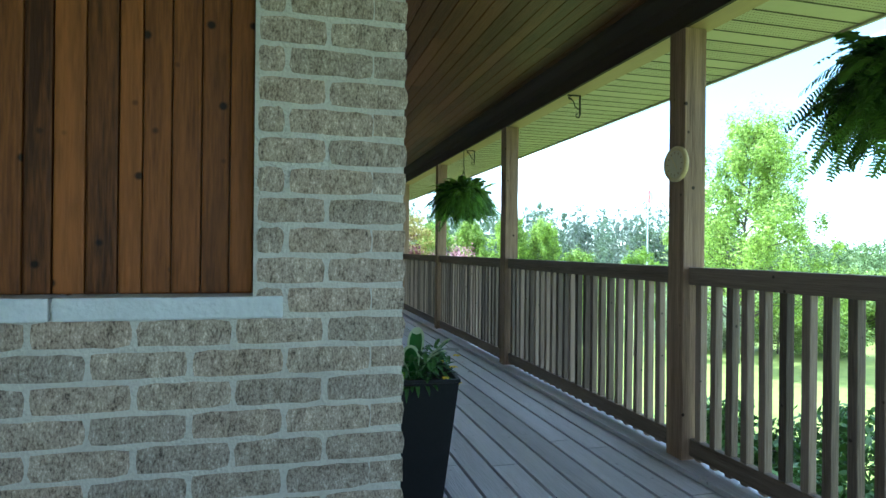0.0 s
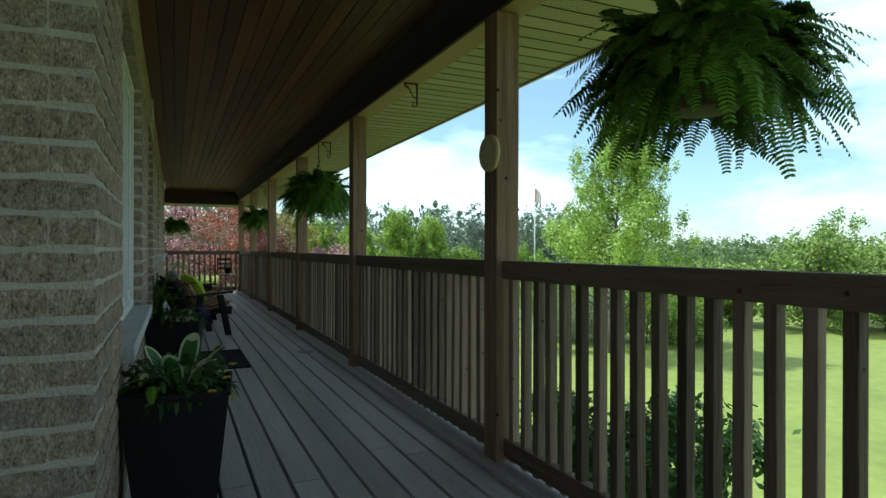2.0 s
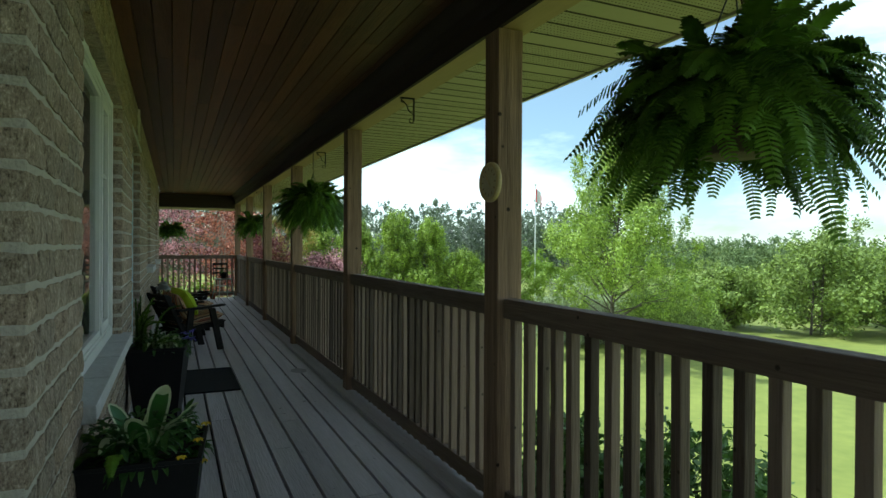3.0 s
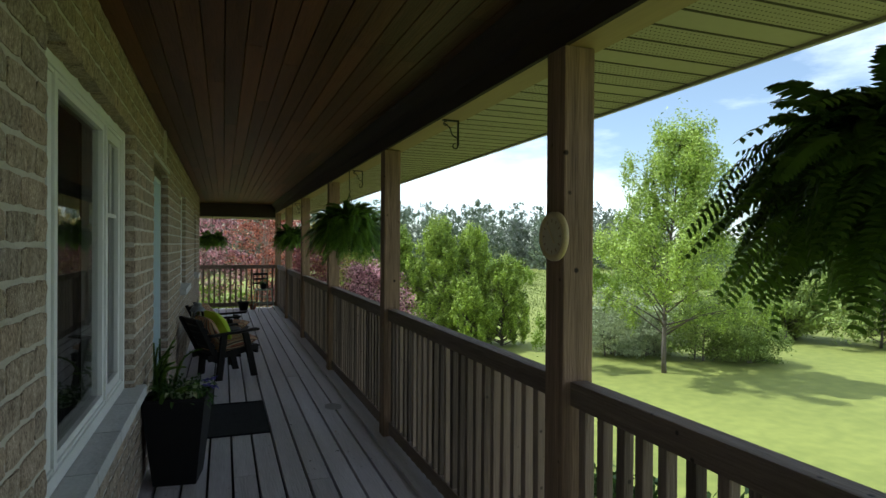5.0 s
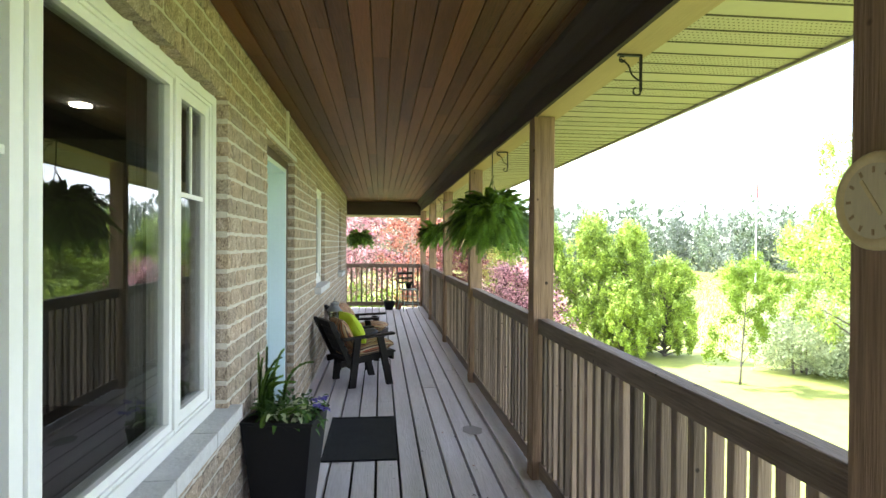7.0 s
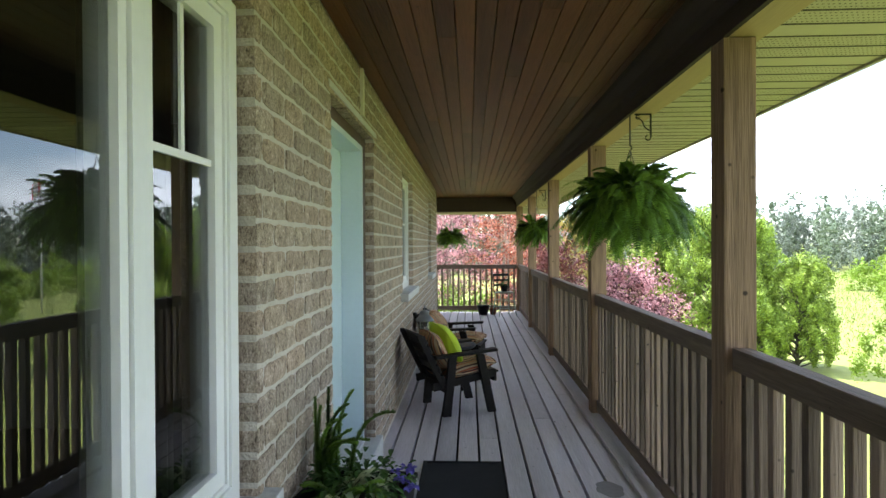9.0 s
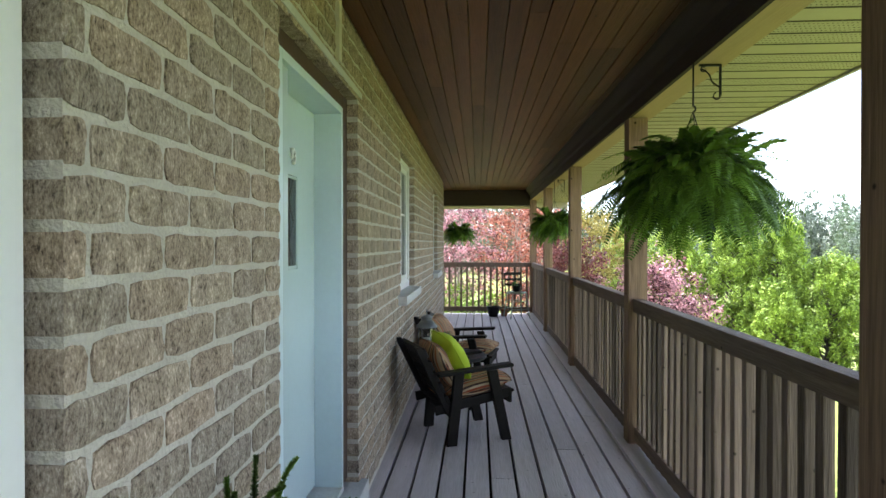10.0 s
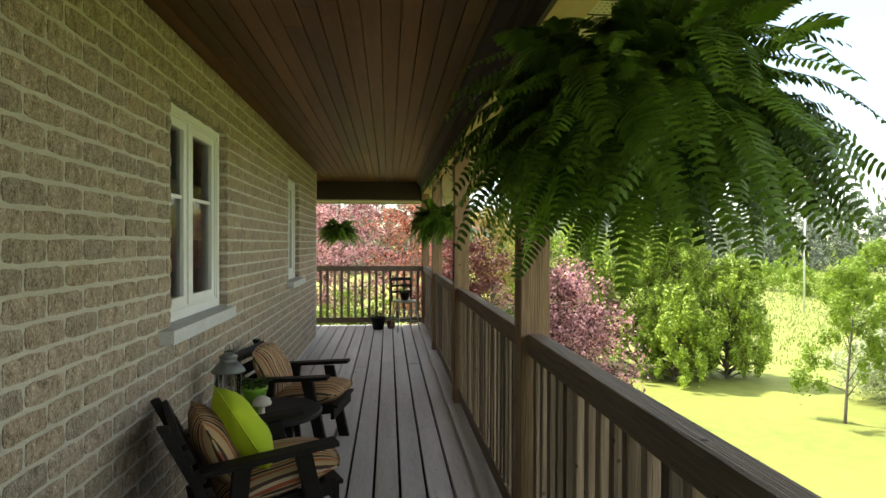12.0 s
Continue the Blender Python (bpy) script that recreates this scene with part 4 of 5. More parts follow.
for dx, dy, dz in ((0.165, -0.10, 0.56), (0.185, -0.06, 0.60), (0.18, -0.13, 0.50), (0.15, 0.08, 0.55), (0.12, -0.17, 0.53)):
    bm = bmesh.new()
    for j in range(6):
        leaf_blade(bm, (dx, dy, dz), j * 1.047 + dx * 9, 0.022, 0.016, 0.35, 0.5, 3)
    part("flower", bm, M_YELLOW, pot, "small yellow flower")

pot2 = build_planter(0.195, 2.985, -8, "tall black planter with spiky foxtail fern and violet flowers")
for k in range(13):
    a, lean, L = rnd.uniform(0, 6.283), rnd.uniform(0.03, 0.22), rnd.uniform(0.22, 0.43)
    bx, by = -0.085 + 0.05 * math.cos(a), 0.02 + 0.06 * math.sin(a)
    bm = bmesh.new()
    curl = rnd.uniform(-0.1, 0.55)
    spine = [(bx + lean * L * t * math.cos(a) + curl * t ** 3 * 0.32, by + lean * L * t * math.sin(a), 0.49 + L * t * (1 - 0.25 * lean * t - 0.55 * curl * t ** 3)) for t in (j / 12 for j in range(13))]
    tube(bm, spine, 0.003, 5)
    for j in range(900):
        t = rnd.random()
        i = min(11, int(t * 12))
        p = Vector(spine[i]).lerp(Vector(spine[i + 1]), t * 12 - i)
        leaf_blade(bm, p, rnd.uniform(0, 6.283), rnd.uniform(0.014, 0.024) * (1.15 - 0.7 * t), 0.0055, rnd.uniform(0.3, 1.2), 0.2, 2)
    part("foxtail_stem", bm, M_FERN, pot2, "spiky green foxtail stem")
part("foliage", leaf_spray(bmesh.new(), rnd, 300, 0.17, 0.13, 0.05, (0.02, 0, 0.47)), M_LEAF_POT, pot2, "dense small green leaves")
for k in range(8):
    ob = new("frond", FRONDS[3 + k % 2])
    ob.parent = pot2
    ob.matrix_basis = pose(-0.02, -0.05, 0.50, 0, 0, rnd.uniform(180, 360)) @ Matrix.Diagonal((0.6, 0.6, 0.6, 1))
for k in range(7):
    a = rnd.uniform(0.6, 2.2) - 0.9
    c = (0.17 + rnd.uniform(-0.03, 0.06), rnd.uniform(-0.10, 0.06), 0.575 + rnd.uniform(-0.03, 0.05))
    bm = bmesh.new()
    for j in range(7):
        leaf_blade(bm, c, j * 0.9 + a, 0.028, 0.022, rnd.uniform(0, 1), 0.5, 3)
    part("flower", bm, M_PURPLE, pot2, "small violet flower")
bm = bmesh.new()
for k in range(22):
    leaf_blade(bm, (rnd.uniform(-0.06, 0.10), rnd.uniform(-0.10, 0.06), 0.51), rnd.uniform(-2.2, 1.6), rnd.uniform(0.10, 0.19), 0.026, rnd.uniform(0.5, 1.3), rnd.uniform(0.5, 1.2))
part("pale_leaves", bm, M_HOSTAEDGE, pot2, "cream-edged pale leaves", True)

# ---- door mat ----
doormat = thing("door_mat", "dark grey rubber door mat lying on the deck", "mat", at=pose(0.545, 4.175, 0.001))
part("mat_pad", boxes((-0.245, 0.245, -0.475, 0.475, 0, 0.009), bevel=0.004), M_MAT, doormat)
part("mat_border", boxes((-0.245, 0.245, -0.475, -0.45, 0.0095, 0.013), (-0.245, 0.245, 0.45, 0.475, 0.0095, 0.013), (-0.245, -0.22, -0.45, 0.45, 0.0095, 0.013), (0.22, 0.245, -0.45, 0.45, 0.0095, 0.013)), M_MAT, doormat)


# ---- patio chairs ----
def slanted(bm, a, b, wy, wx):
    """A straight bar of rectangular section from a to b."""
    a, b = Vector(a), Vector(b)
    vs = []
    for p in (a, b):
        vs += [bm.verts.new(p + Vector((sx * wx, sy * wy, 0))) for sx, sy in ((-1, -1), (1, -1), (1, 1), (-1, 1))]
    for q in ((3, 2, 1, 0), (4, 5, 6, 7), (0, 1, 5, 4), (1, 2, 6, 5), (2, 3, 7, 6), (3, 0, 4, 7)):
        bm.faces.new([vs[i] for i in q])
    bmesh.ops.bevel(bm, geom=bm.edges[:], offset=0.004, segments=2, affect="EDGES", profile=0.6)
    return bm


def cushion(lx, ly, t, n=14, puff=0.7, seed=0):
    """A stuffed cushion: flat in local x, y; t thick."""
    bm = bmesh.new()
    rnd = random.Random(seed)
    ph = rnd.uniform(0, 6)
    grid = {}
    for side in (1, -1):
        for i in range(n + 1):
            for j in range(n + 1):
                u, v = 2 * i / n - 1, 2 * j / n - 1
                if side < 0 and (i in (0, n) or j in (0, n)):
                    grid[side, i, j] = grid[1, i, j]
                    continue
                h = ((1 - abs(u) ** 2.6) * (1 - abs(v) ** 2.6)) ** puff
                pin = 1 - 0.05 * (1 - u * u) * abs(v) ** 4 - 0.05 * (1 - v * v) * abs(u) ** 4
                w = 0.05 * t * math.sin(5 * u + ph) * math.cos(4 * v - ph)
                grid[side, i, j] = bm.verts.new((lx / 2 * u * (1 - 0.05 * (1 - v * v) * abs(u) ** 4), ly / 2 * v * pin, side * (t / 2 * h + w * h)))
    for side in (1, -1):
        for i in range(n):
            for j in range(n):
                q = [grid[side, i, j], grid[side, i + 1, j], grid[side, i + 1, j + 1], grid[side, i, j + 1]]
                bm.faces.new(q if side > 0 else q[::-1])
    return bm


def build_chair(x, y, turn, label):
    c = thing("patio_chair", label, "chair", "patio chairs", at=pose(x, y, 0, 0, 0, turn) @ Matrix.Diagonal((0.95, 0.98, 0.89, 1)))
    for sy in (-1, 1):
        part("front_leg", slanted(bmesh.new(), (0.235, 0.235 * sy, 0), (0.115, 0.25 * sy, 0.545), 0.019, 0.036), M_CHAIR, c)
        part("rear_leg", slanted(bmesh.new(), (-0.185, 0.235 * sy, 0), (-0.135, 0.25 * sy, 0.545), 0.019, 0.036), M_CHAIR, c)
        bm = boxes((-0.30, 0.262, 0.262 * sy - 0.043, 0.262 * sy + 0.043, 0.548, 0.574), bevel=0.007)
        bmesh.ops.rotate(bm, verts=bm.verts[:], cent=(0, 0, 0.56), matrix=Matrix.Rotation(radians(-4), 3, "Y"))
        part("armrest", bm, M_CHAIR, c)
        bm = boxes((-0.30, 0.285, 0.209 * sy - 0.013, 0.209 * sy + 0.013, 0.275, 0.345), bevel=0.004)
        bmesh.ops.rotate(bm, verts=bm.verts[:], cent=(0, 0, 0.31), matrix=Matrix.Rotation(radians(-9), 3, "Y"))
        part("side_rail", bm, M_CHAIR, c)
        part("back_stile", slanted(bmesh.new(), (-0.20, 0.215 * sy, 0.24), (-0.43, 0.225 * sy, 0.745), 0.022, 0.022), M_CHAIR, c)
    for k in range(6):
        xx = -0.24 + k * 0.094
        zz = 0.315 + 0.158 * (xx + 0.02)
        part("seat_slat", boxes((xx, xx + 0.078, -0.222, 0.222, zz, zz + 0.020), bevel=0.004), M_CHAIR, c)
    for k in range(5):
        t = 0.20 + k * 0.175
        bm = boxes((-0.013, 0.013, -0.245, 0.245, -0.037, 0.037), bevel=0.005)
        ob = part("back_slat", bm, M_CHAIR, c)
        ob.matrix_basis = pose(-0.20 - 0.23 * t + 0.032, 0, 0.24 + 0.505 * t, 0, -24.5, 0)
    part("front_apron", boxes((0.262, 0.288, -0.225, 0.225, 0.275, 0.362), bevel=0.005), M_CHAIR, c)
    part("back_brace", boxes((-0.175, -0.150, -0.235, 0.235, 0.19, 0.25), bevel=0.004), M_CHAIR, c)
    return c


def rest_cushion(kind, label, cloth, chair_at, where, size, seed):
    s = thing(kind, label, "cushion", at=chair_at @ where)
    hx, hy = size[0] / 2, size[1] / 2

    def rounded(x, y):
        return x * math.sqrt(1 - 0.30 * min(1, (y / hy) ** 2)), y * math.sqrt(1 - 0.30 * min(1, (x / hx) ** 2))
    bm = cushion(*size, seed=seed)
    for v in bm.verts:
        v.co.x, v.co.y = rounded(v.co.x, v.co.y)
    part("cover", bm, cloth, s, "", True)
    bm = bmesh.new()
    lx, ly = size[0] / 2 - 0.003, size[1] / 2 - 0.003
    rim = [(-lx, -ly), (lx, -ly), (lx, ly), (-lx, ly), (-lx, -ly)]
    edge = [(a[0] + (b[0] - a[0]) * k / 8, a[1] + (b[1] - a[1]) * k / 8) for a, b in zip(rim, rim[1:]) for k in range(8)] + [rim[0]]
    tube(bm, [(*rounded(*q), 0) for q in edge], 0.005, 6)
    part("piping", bm, cloth, s)


CH1, CH2 = (0.475, 5.93, 24), (0.455, 7.27, -10)
for (cx, cy, ct), label, seed in ((CH1, "dark stained wooden patio armchair with a striped cushion", 3), (CH2, "dark stained wooden patio armchair beside the round table", 5)):
    build_chair(cx, cy, ct, label)
    at = pose(cx, cy, 0, 0, 0, ct) @ Matrix.Translation((0, 0, -0.042))
    rest_cushion("seat_cushion", "striped cream and orange cushion on a patio chair", M_STRIPE, at, pose(0.045, 0, 0.398, 0, -9, 0), (0.56, 0.49, 0.15), seed)
    rest_cushion("back_cushion", "striped back cushion leaning in a patio chair", M_STRIPE, at, pose(-0.195, 0, 0.545, 0, 64, 0), (0.37, 0.44, 0.15), seed + 1)
rest_cushion("throw_pillow", "bright lime green throw pillow on a patio chair", M_LIME, pose(CH1[0], CH1[1], -0.04, 0, 0, CH1[2]), pose(-0.080, 0.02, 0.580, 0, 60, 0) @ pose(0, 0, 0, 0, 0, 8), (0.40, 0.39, 0.17), 9)

# ---- side table and what stands on it ----
TX, TY, TZ = 0.38, 6.64, 0.42
table = thing("side_table", "low round dark side table between the chairs", "table", at=pose(TX, TY, 0))
bm = bmesh.new()
lathe(bm, [(0.262, TZ - 0.030), (0.272, TZ - 0.020), (0.272, TZ - 0.006), (0.265, TZ)], 40)
part("tabletop", bm, mat("table_paint", (0.014, 0.014, 0.020), 0.5, vary=0.3, fine=30, spec=0.25), table)
for k in range(4):
    a = math.pi / 4 + k * math.pi / 2
    part("leg", slanted(bmesh.new(), (0.21 * math.cos(a), 0.21 * math.sin(a), 0), (0.15 * math.cos(a), 0.15 * math.sin(a), TZ - 0.031), 0.016, 0.016), M_CHAIR, table)
lantern = thing("candle_lantern", "grey metal candle lantern with glass sides", "lantern", at=pose(0.165, 6.56, TZ) @ Matrix.Diagonal((1.1, 1.1, 1.08, 1)))
bm = bmesh.new()
lathe(bm, [(0.075, 0.001), (0.078, 0.012), (0.066, 0.02)], 24)
part("base", bm, M_GALV, lantern, "", True)
for k in range(6):
    a = k * math.pi / 3
    bm = bmesh.new()
    tube(bm, [(0.062 * math.cos(a), 0.062 * math.sin(a), 0.015), (0.062 * math.cos(a), 0.062 * math.sin(a), 0.215)], 0.003, 6)
    part("bar", bm, M_GALV, lantern)
bm = bmesh.new()
lathe(bm, [(0.056, 0.021), (0.056, 0.212)], 24)
g = part("glass_body", bm, M_CLEAR, lantern)
g.visible_shadow = False
bm = bmesh.new()
lathe(bm, [(0.080, 0.213), (0.078, 0.222), (0.045, 0.262), (0.040, 0.263), (0.040, 0.285), (0.046, 0.288), (0.02, 0.305)], 24)
part("cap", bm, M_GALV, lantern, "", True)
bm = bmesh.new()
tube(bm, [(0, 0.035 * math.cos(a), 0.30 + 0.05 * math.sin(a)) for a in (math.pi * k / 12 for k in range(13))], 0.003, 6)
part("handle", bm, M_GALV, lantern)
bm = bmesh.new()
lathe(bm, [(0.032, 0.021), (0.032, 0.13), (0.028, 0.133)], 20)
part("candle", bm, M_CANDLE, lantern, "cream wax candle", True)
gp = thing("flower_pot", "small lime green glazed pot with leaves", "flower pot", at=pose(0.29, 6.62, TZ))
bm = bmesh.new()
lathe(bm, [(0.045, 0.001), (0.066, 0.115), (0.070, 0.118), (0.070, 0.132), (0.062, 0.132), (0.058, 0.11)], 24)
part("pot", bm, M_GREENPOT, gp, "", True)
part("foliage", leaf_spray(bmesh.new(), rnd, 60, 0.055, 0.06, 0.05, (0, 0, 0.12)), M_LEAF_POT, gp)
mush = thing("mushroom_ornament", "small cream mushroom ornament on the table", "ornament", at=pose(0.36, 6.47, TZ))
bm = bmesh.new()
lathe(bm, [(0.022, 0.001), (0.016, 0.04), (0.018, 0.075)], 16)
part("stem", bm, M_CREAM, mush, "", True)
bm = bmesh.new()
lathe(bm, [(0.046, 0.072), (0.050, 0.080), (0.040, 0.104), (0.018, 0.118)], 20)
part("cap", bm, M_CREAM, mush, "", True)

# ---- porch end: iron chair, pots ----
ic = thing("bistro_chair", "slender pale iron bistro chair with dark back slats", "chair", at=pose(1.27, 12.42, 0, 0, 0, -72))
M_IRON = mat("pale_iron", (0.26, 0.34, 0.28), 0.5, metal=0.3, vary=0.3)
bm = bmesh.new()
lathe(bm, [(0.17, 0.44), (0.185, 0.45), (0.17, 0.465)], 24)
part("seat", bm, M_IRON, ic)
for sx, sy in ((1, 1), (1, -1), (-1, 1), (-1, -1)):
    bm = bmesh.new()
    tube(bm, [(0.13 * sx, 0.13 * sy, 0.445), (0.16 * sx, 0.15 * sy, 0.2), (0.19 * sx, 0.18 * sy, 0)], 0.010, 7)
    part("leg", bm, M_IRON, ic)
for sy in (-1, 1):
    bm = bmesh.new()
    tube(bm, [(-0.15, 0.155 * sy, 0.43), (-0.165, 0.158 * sy, 0.62), (-0.195, 0.155 * sy, 0.80)], 0.011, 7)
    part("back_post", bm, M_METAL, ic)
for zz, hh in ((0.565, 0.035), (0.66, 0.035), (0.755, 0.05)):
    part("back_slat", boxes((-0.185 - 0.1 * (zz - 0.66), -0.172 - 0.1 * (zz - 0.66), -0.150, 0.150, zz, zz + hh), bevel=0.003), M_METAL, ic, "dark back slat")
for z, m in ((0.16, 0.165), (0.30, 0.15)):
    for sx in (-1, 1):
        bm = bmesh.new()
        tube(bm, [(m * sx, -m, z), (m * sx, m, z)], 0.007, 6)
        part("stretcher", bm, M_IRON, ic)
for px, py, r, h, m, lab in ((0.86, 12.55, 0.115, 0.17, M_POT, "small black pot with dark leaves by the end railing"), (1.06, 12.62, 0.075, 0.11, M_TERRA, "small terracotta pot by the end railing")):
    t = thing("flower_pot", lab, "flower pot", at=pose(px, py, 0))
    bm = bmesh.new()
    lathe(bm, [(r * 0.7, 0.001), (r, h), (r * 1.06, h), (r * 1.06, h + 0.02), (r * 0.9, h + 0.02), (r * 0.85, h * 0.9)], 20)
    part("pot", bm, m, t, "", True)
    part("foliage", leaf_spray(bmesh.new(), rnd, 40, r * 0.8, 0.1, 0.06, (0, 0, h)), M_LEAF_POT, t)

t = thing("flower_pot", "dark pot with leaves standing on the iron chair", "flower pot", at=pose(1.27, 12.42, 0.466))
bm = bmesh.new()
lathe(bm, [(0.05, 0.001), (0.075, 0.10), (0.08, 0.10), (0.08, 0.115), (0.07, 0.115), (0.065, 0.09)], 20)
part("pot", bm, M_POT, t, "", True)
part("foliage", leaf_spray(bmesh.new(), rnd, 50, 0.06, 0.12, 0.06, (0, 0, 0.10)), M_LEAF_POT, t)
# ---- dark damp patch on the planks ----
bm = bmesh.new()
lathe(bm, [(0.075, 0.0012), (0.070, 0.0020)], 20)
for v in bm.verts:
    v.co.y *= 1.5
    v.co.x += 0.008 * math.sin(v.co.y * 60)
patch = finish("damp_patch", bm, mat("damp_wood", (0.20, 0.19, 0.19), 0.5, vary=0.3, fine=40))
patch.matrix_world = pose(1.37, 4.28, 0)
tagged(patch, "dark oval damp patch on the deck planks", "stain")

# ---- fallen leaves on the deck ----
for k in range(26):
    bm = bmesh.new()
    leaf_blade(bm, (0, 0, 0), 0, rnd.uniform(0.014, 0.035), rnd.uniform(0.008, 0.018), 0.15, 0.25, 3)
    ob = finish("fallen_leaf", bm, M_TERRA if k % 3 == 0 else M_SOIL)
    ob.matrix_world = pose(rnd.uniform(0.5, 1.5), rnd.uniform(2.6, 9.5), 0.003, rnd.uniform(-6, 6), 0, rnd.uniform(0, 360))
    tagged(ob, "small dry brown leaf lying on the deck", "leaf", "fallen leaves")

# ---- trees and shrubs ----
def leaf_cloud(rng, clumps, count, size, flat=0.35):
    """Rhombic leaves scattered through ellipsoid clumps (x, y, z, rx, ry, rz), denser towards their skin."""
    c = np.array(clumps)
    vol = (c[:, 3] * c[:, 4] * c[:, 5]) ** 0.75
    pick = rng.choice(len(c), count, p=vol / vol.sum())
    d = rng.normal(size=(count, 3))
    d /= np.linalg.norm(d, axis=1)[:, None]
    r = rng.random(count) ** 0.45
    r *= 1 + 0.34 * np.abs(rng.normal(size=count)) * (rng.random(count) < 0.5)
    p = c[pick, :3] + d * r[:, None] * c[pick, 3:]
    nrm = d + rng.normal(size=(count, 3)) * 0.7 + np.array([0, 0, flat])
    nrm /= np.linalg.norm(nrm, axis=1)[:, None]
    a = np.cross(nrm, rng.normal(size=(count, 3)))
    a /= np.linalg.norm(a, axis=1)[:, None]
    b = np.cross(nrm, a)
    s = (size * rng.uniform(0.6, 1.35, count))[:, None]
    v = np.stack([p - a * s, p - b * s * 0.45, p + a * s, p + b * s * 0.45], axis=1).reshape(-1, 3)
    return v


def leaf_mesh(name, verts, material, parent=None):
    n = len(verts) // 4
    me = bpy.data.meshes.new(name)
    me.vertices.add(n * 4)
    me.vertices.foreach_set("co", verts.astype(np.float32).ravel())
    me.loops.add(n * 4)
    me.loops.foreach_set("vertex_index", np.arange(n * 4, dtype=np.int32))
    me.polygons.add(n)
    me.polygons.foreach_set("loop_start", np.arange(0, n * 4, 4, dtype=np.int32))
    me.update()
    me.validate()
    me.materials.append(material)
    ob = new(name, me)
    ob.parent = parent
    return ob


def build_tree(x, y, height, width, crown_from, leaves, size, material, label, seed, trunk=0.09, name="tree", taper=1.0, stems=1, category="tree", group="", clump=0.30, bark=None, limbs=16, rise=0.6, plume=1.0):
    """Trunk, limbs and a crown of leaf clumps at the limb ends. taper: 1 conical, 0 round."""
    rnd, rng = random.Random(seed), np.random.default_rng(seed)
    z0 = ground_z(x, y) - 0.05
    t = thing(name, label, category, group, at=pose(x, y, z0))
    clumps = []
    bm = bmesh.new()
    for s in range(stems):
        sx, sy = (rnd.uniform(-0.12, 0.12) * width * (stems > 1) for _ in range(2))
        lean = rnd.uniform(-0.03, 0.03), rnd.uniform(-0.03, 0.03)
        h = height * (0.93 if s == 0 else rnd.uniform(0.7, 0.9))
        spine = [(sx + lean[0] * h * q + 0.02 * h * math.sin(3 * q + seed), sy + lean[1] * h * q + 0.015 * h * math.sin(4 * q + s), h * q) for q in (k / 8 for k in range(9))]
        tube(bm, spine, [max(0.008, trunk * (1 - 0.9 * k / 8)) for k in range(9)], 8)
        for k in range(limbs):
            f = crown_from / height + (0.97 - crown_from / height) * (k + rnd.random() * 0.8) / limbs
            i = min(7, int(f * 8))
            base = Vector(spine[i]).lerp(Vector(spine[i + 1]), f * 8 - i)
            g = (f - crown_from / height) / (1 - crown_from / height)
            cone = (1 - g) ** 0.75 * 0.92 + 0.10
            ball = math.sqrt(max(0.04, 1 - (1.75 * g - 0.8) ** 2))
            reach = width / 2 * (taper * cone + (1 - taper) * ball) * rnd.uniform(0.55, 1.0)
            a = k * 2.4 + rnd.uniform(-0.5, 0.5)
            tip = base + Vector((reach * math.cos(a), reach * math.sin(a), reach * rnd.uniform(0.05, rise)))
            mid = base.lerp(tip, 0.5) + Vector((0, 0, 0.06 * reach))
            r = max(0.008, trunk * 0.42 * (1 - f * 0.7))
            tube(bm, [base, mid, tip], [r, r * 0.6, 0.006], 6)
            for q, w in ((1.0, 1.0), (0.55, 0.8)):
                c = base.lerp(tip, q)
                cr = width * clump * w * rnd.uniform(0.45, 0.8)
                clumps.append((c.x, c.y, c.z, cr, cr, cr * plume * rnd.uniform(0.55, 0.85)))
                for _ in range(2):
                    o = Vector((rnd.uniform(-1, 1), rnd.uniform(-1, 1), rnd.uniform(-0.6, 0.8))) * cr
                    clumps.append((c.x + o.x, c.y + o.y, c.z + o.z, cr * 0.45, cr * 0.45, cr * 0.4 * plume))
        clumps.append((*spine[-1], width * 0.09, width * 0.09, width * 0.14))
    part("trunk", bm, bark or M_BARK, t, "", True)
    v = leaf_cloud(rng, clumps, leaves, size)
    v[:, 2] = np.maximum(v[:, 2], 0.03)
    leaf_mesh("crown", v, material, t)
    return t


build_tree(11.9, 12.0, 7.0, 5.4, 1.1, 60000, 0.043, M_LEAF_TREE, "tall young leafy green tree standing on the lawn", 11, 0.07, taper=1.0, limbs=88, clump=0.076, rise=1.0, plume=2.3)
build_tree(9.55, 13.55, 3.05, 1.8, 0.55, 7000, 0.038, M_LEAF_LIME, "small slender lime green sapling on the lawn", 12, 0.03, taper=0.5, limbs=18, clump=0.13, rise=1.8, plume=2.2, group="saplings")
build_tree(15.2, 19.0, 3.4, 2.0, 0.9, 9000, 0.042, M_LEAF_LIME, "small slender lime green sapling on the lawn", 13, 0.03, taper=0.5, limbs=16, clump=0.14, rise=1.8, plume=2.2, group="saplings")
for k, (x, y, h, w) in enumerate(((6.2, 19.0, 4.3, 2.4), (7.5, 18.2, 4.5, 2.6), (8.7, 17.9, 4.2, 2.4), (9.5, 17.3, 3.1, 2.2), (8.0, 17.0, 2.4, 2.0), (5.1, 20.5, 4.2, 2.6))):
    build_tree(x, y, h, w * 1.08, 0.05, 42000, 0.036, M_LEAF_CEDAR, "dense bright green cedar beside the lawn", 20 + k, 0.06, "cedar_tree", 0.85, category="tree", group="cedars", limbs=125, clump=0.072, rise=1.1, plume=3.0)
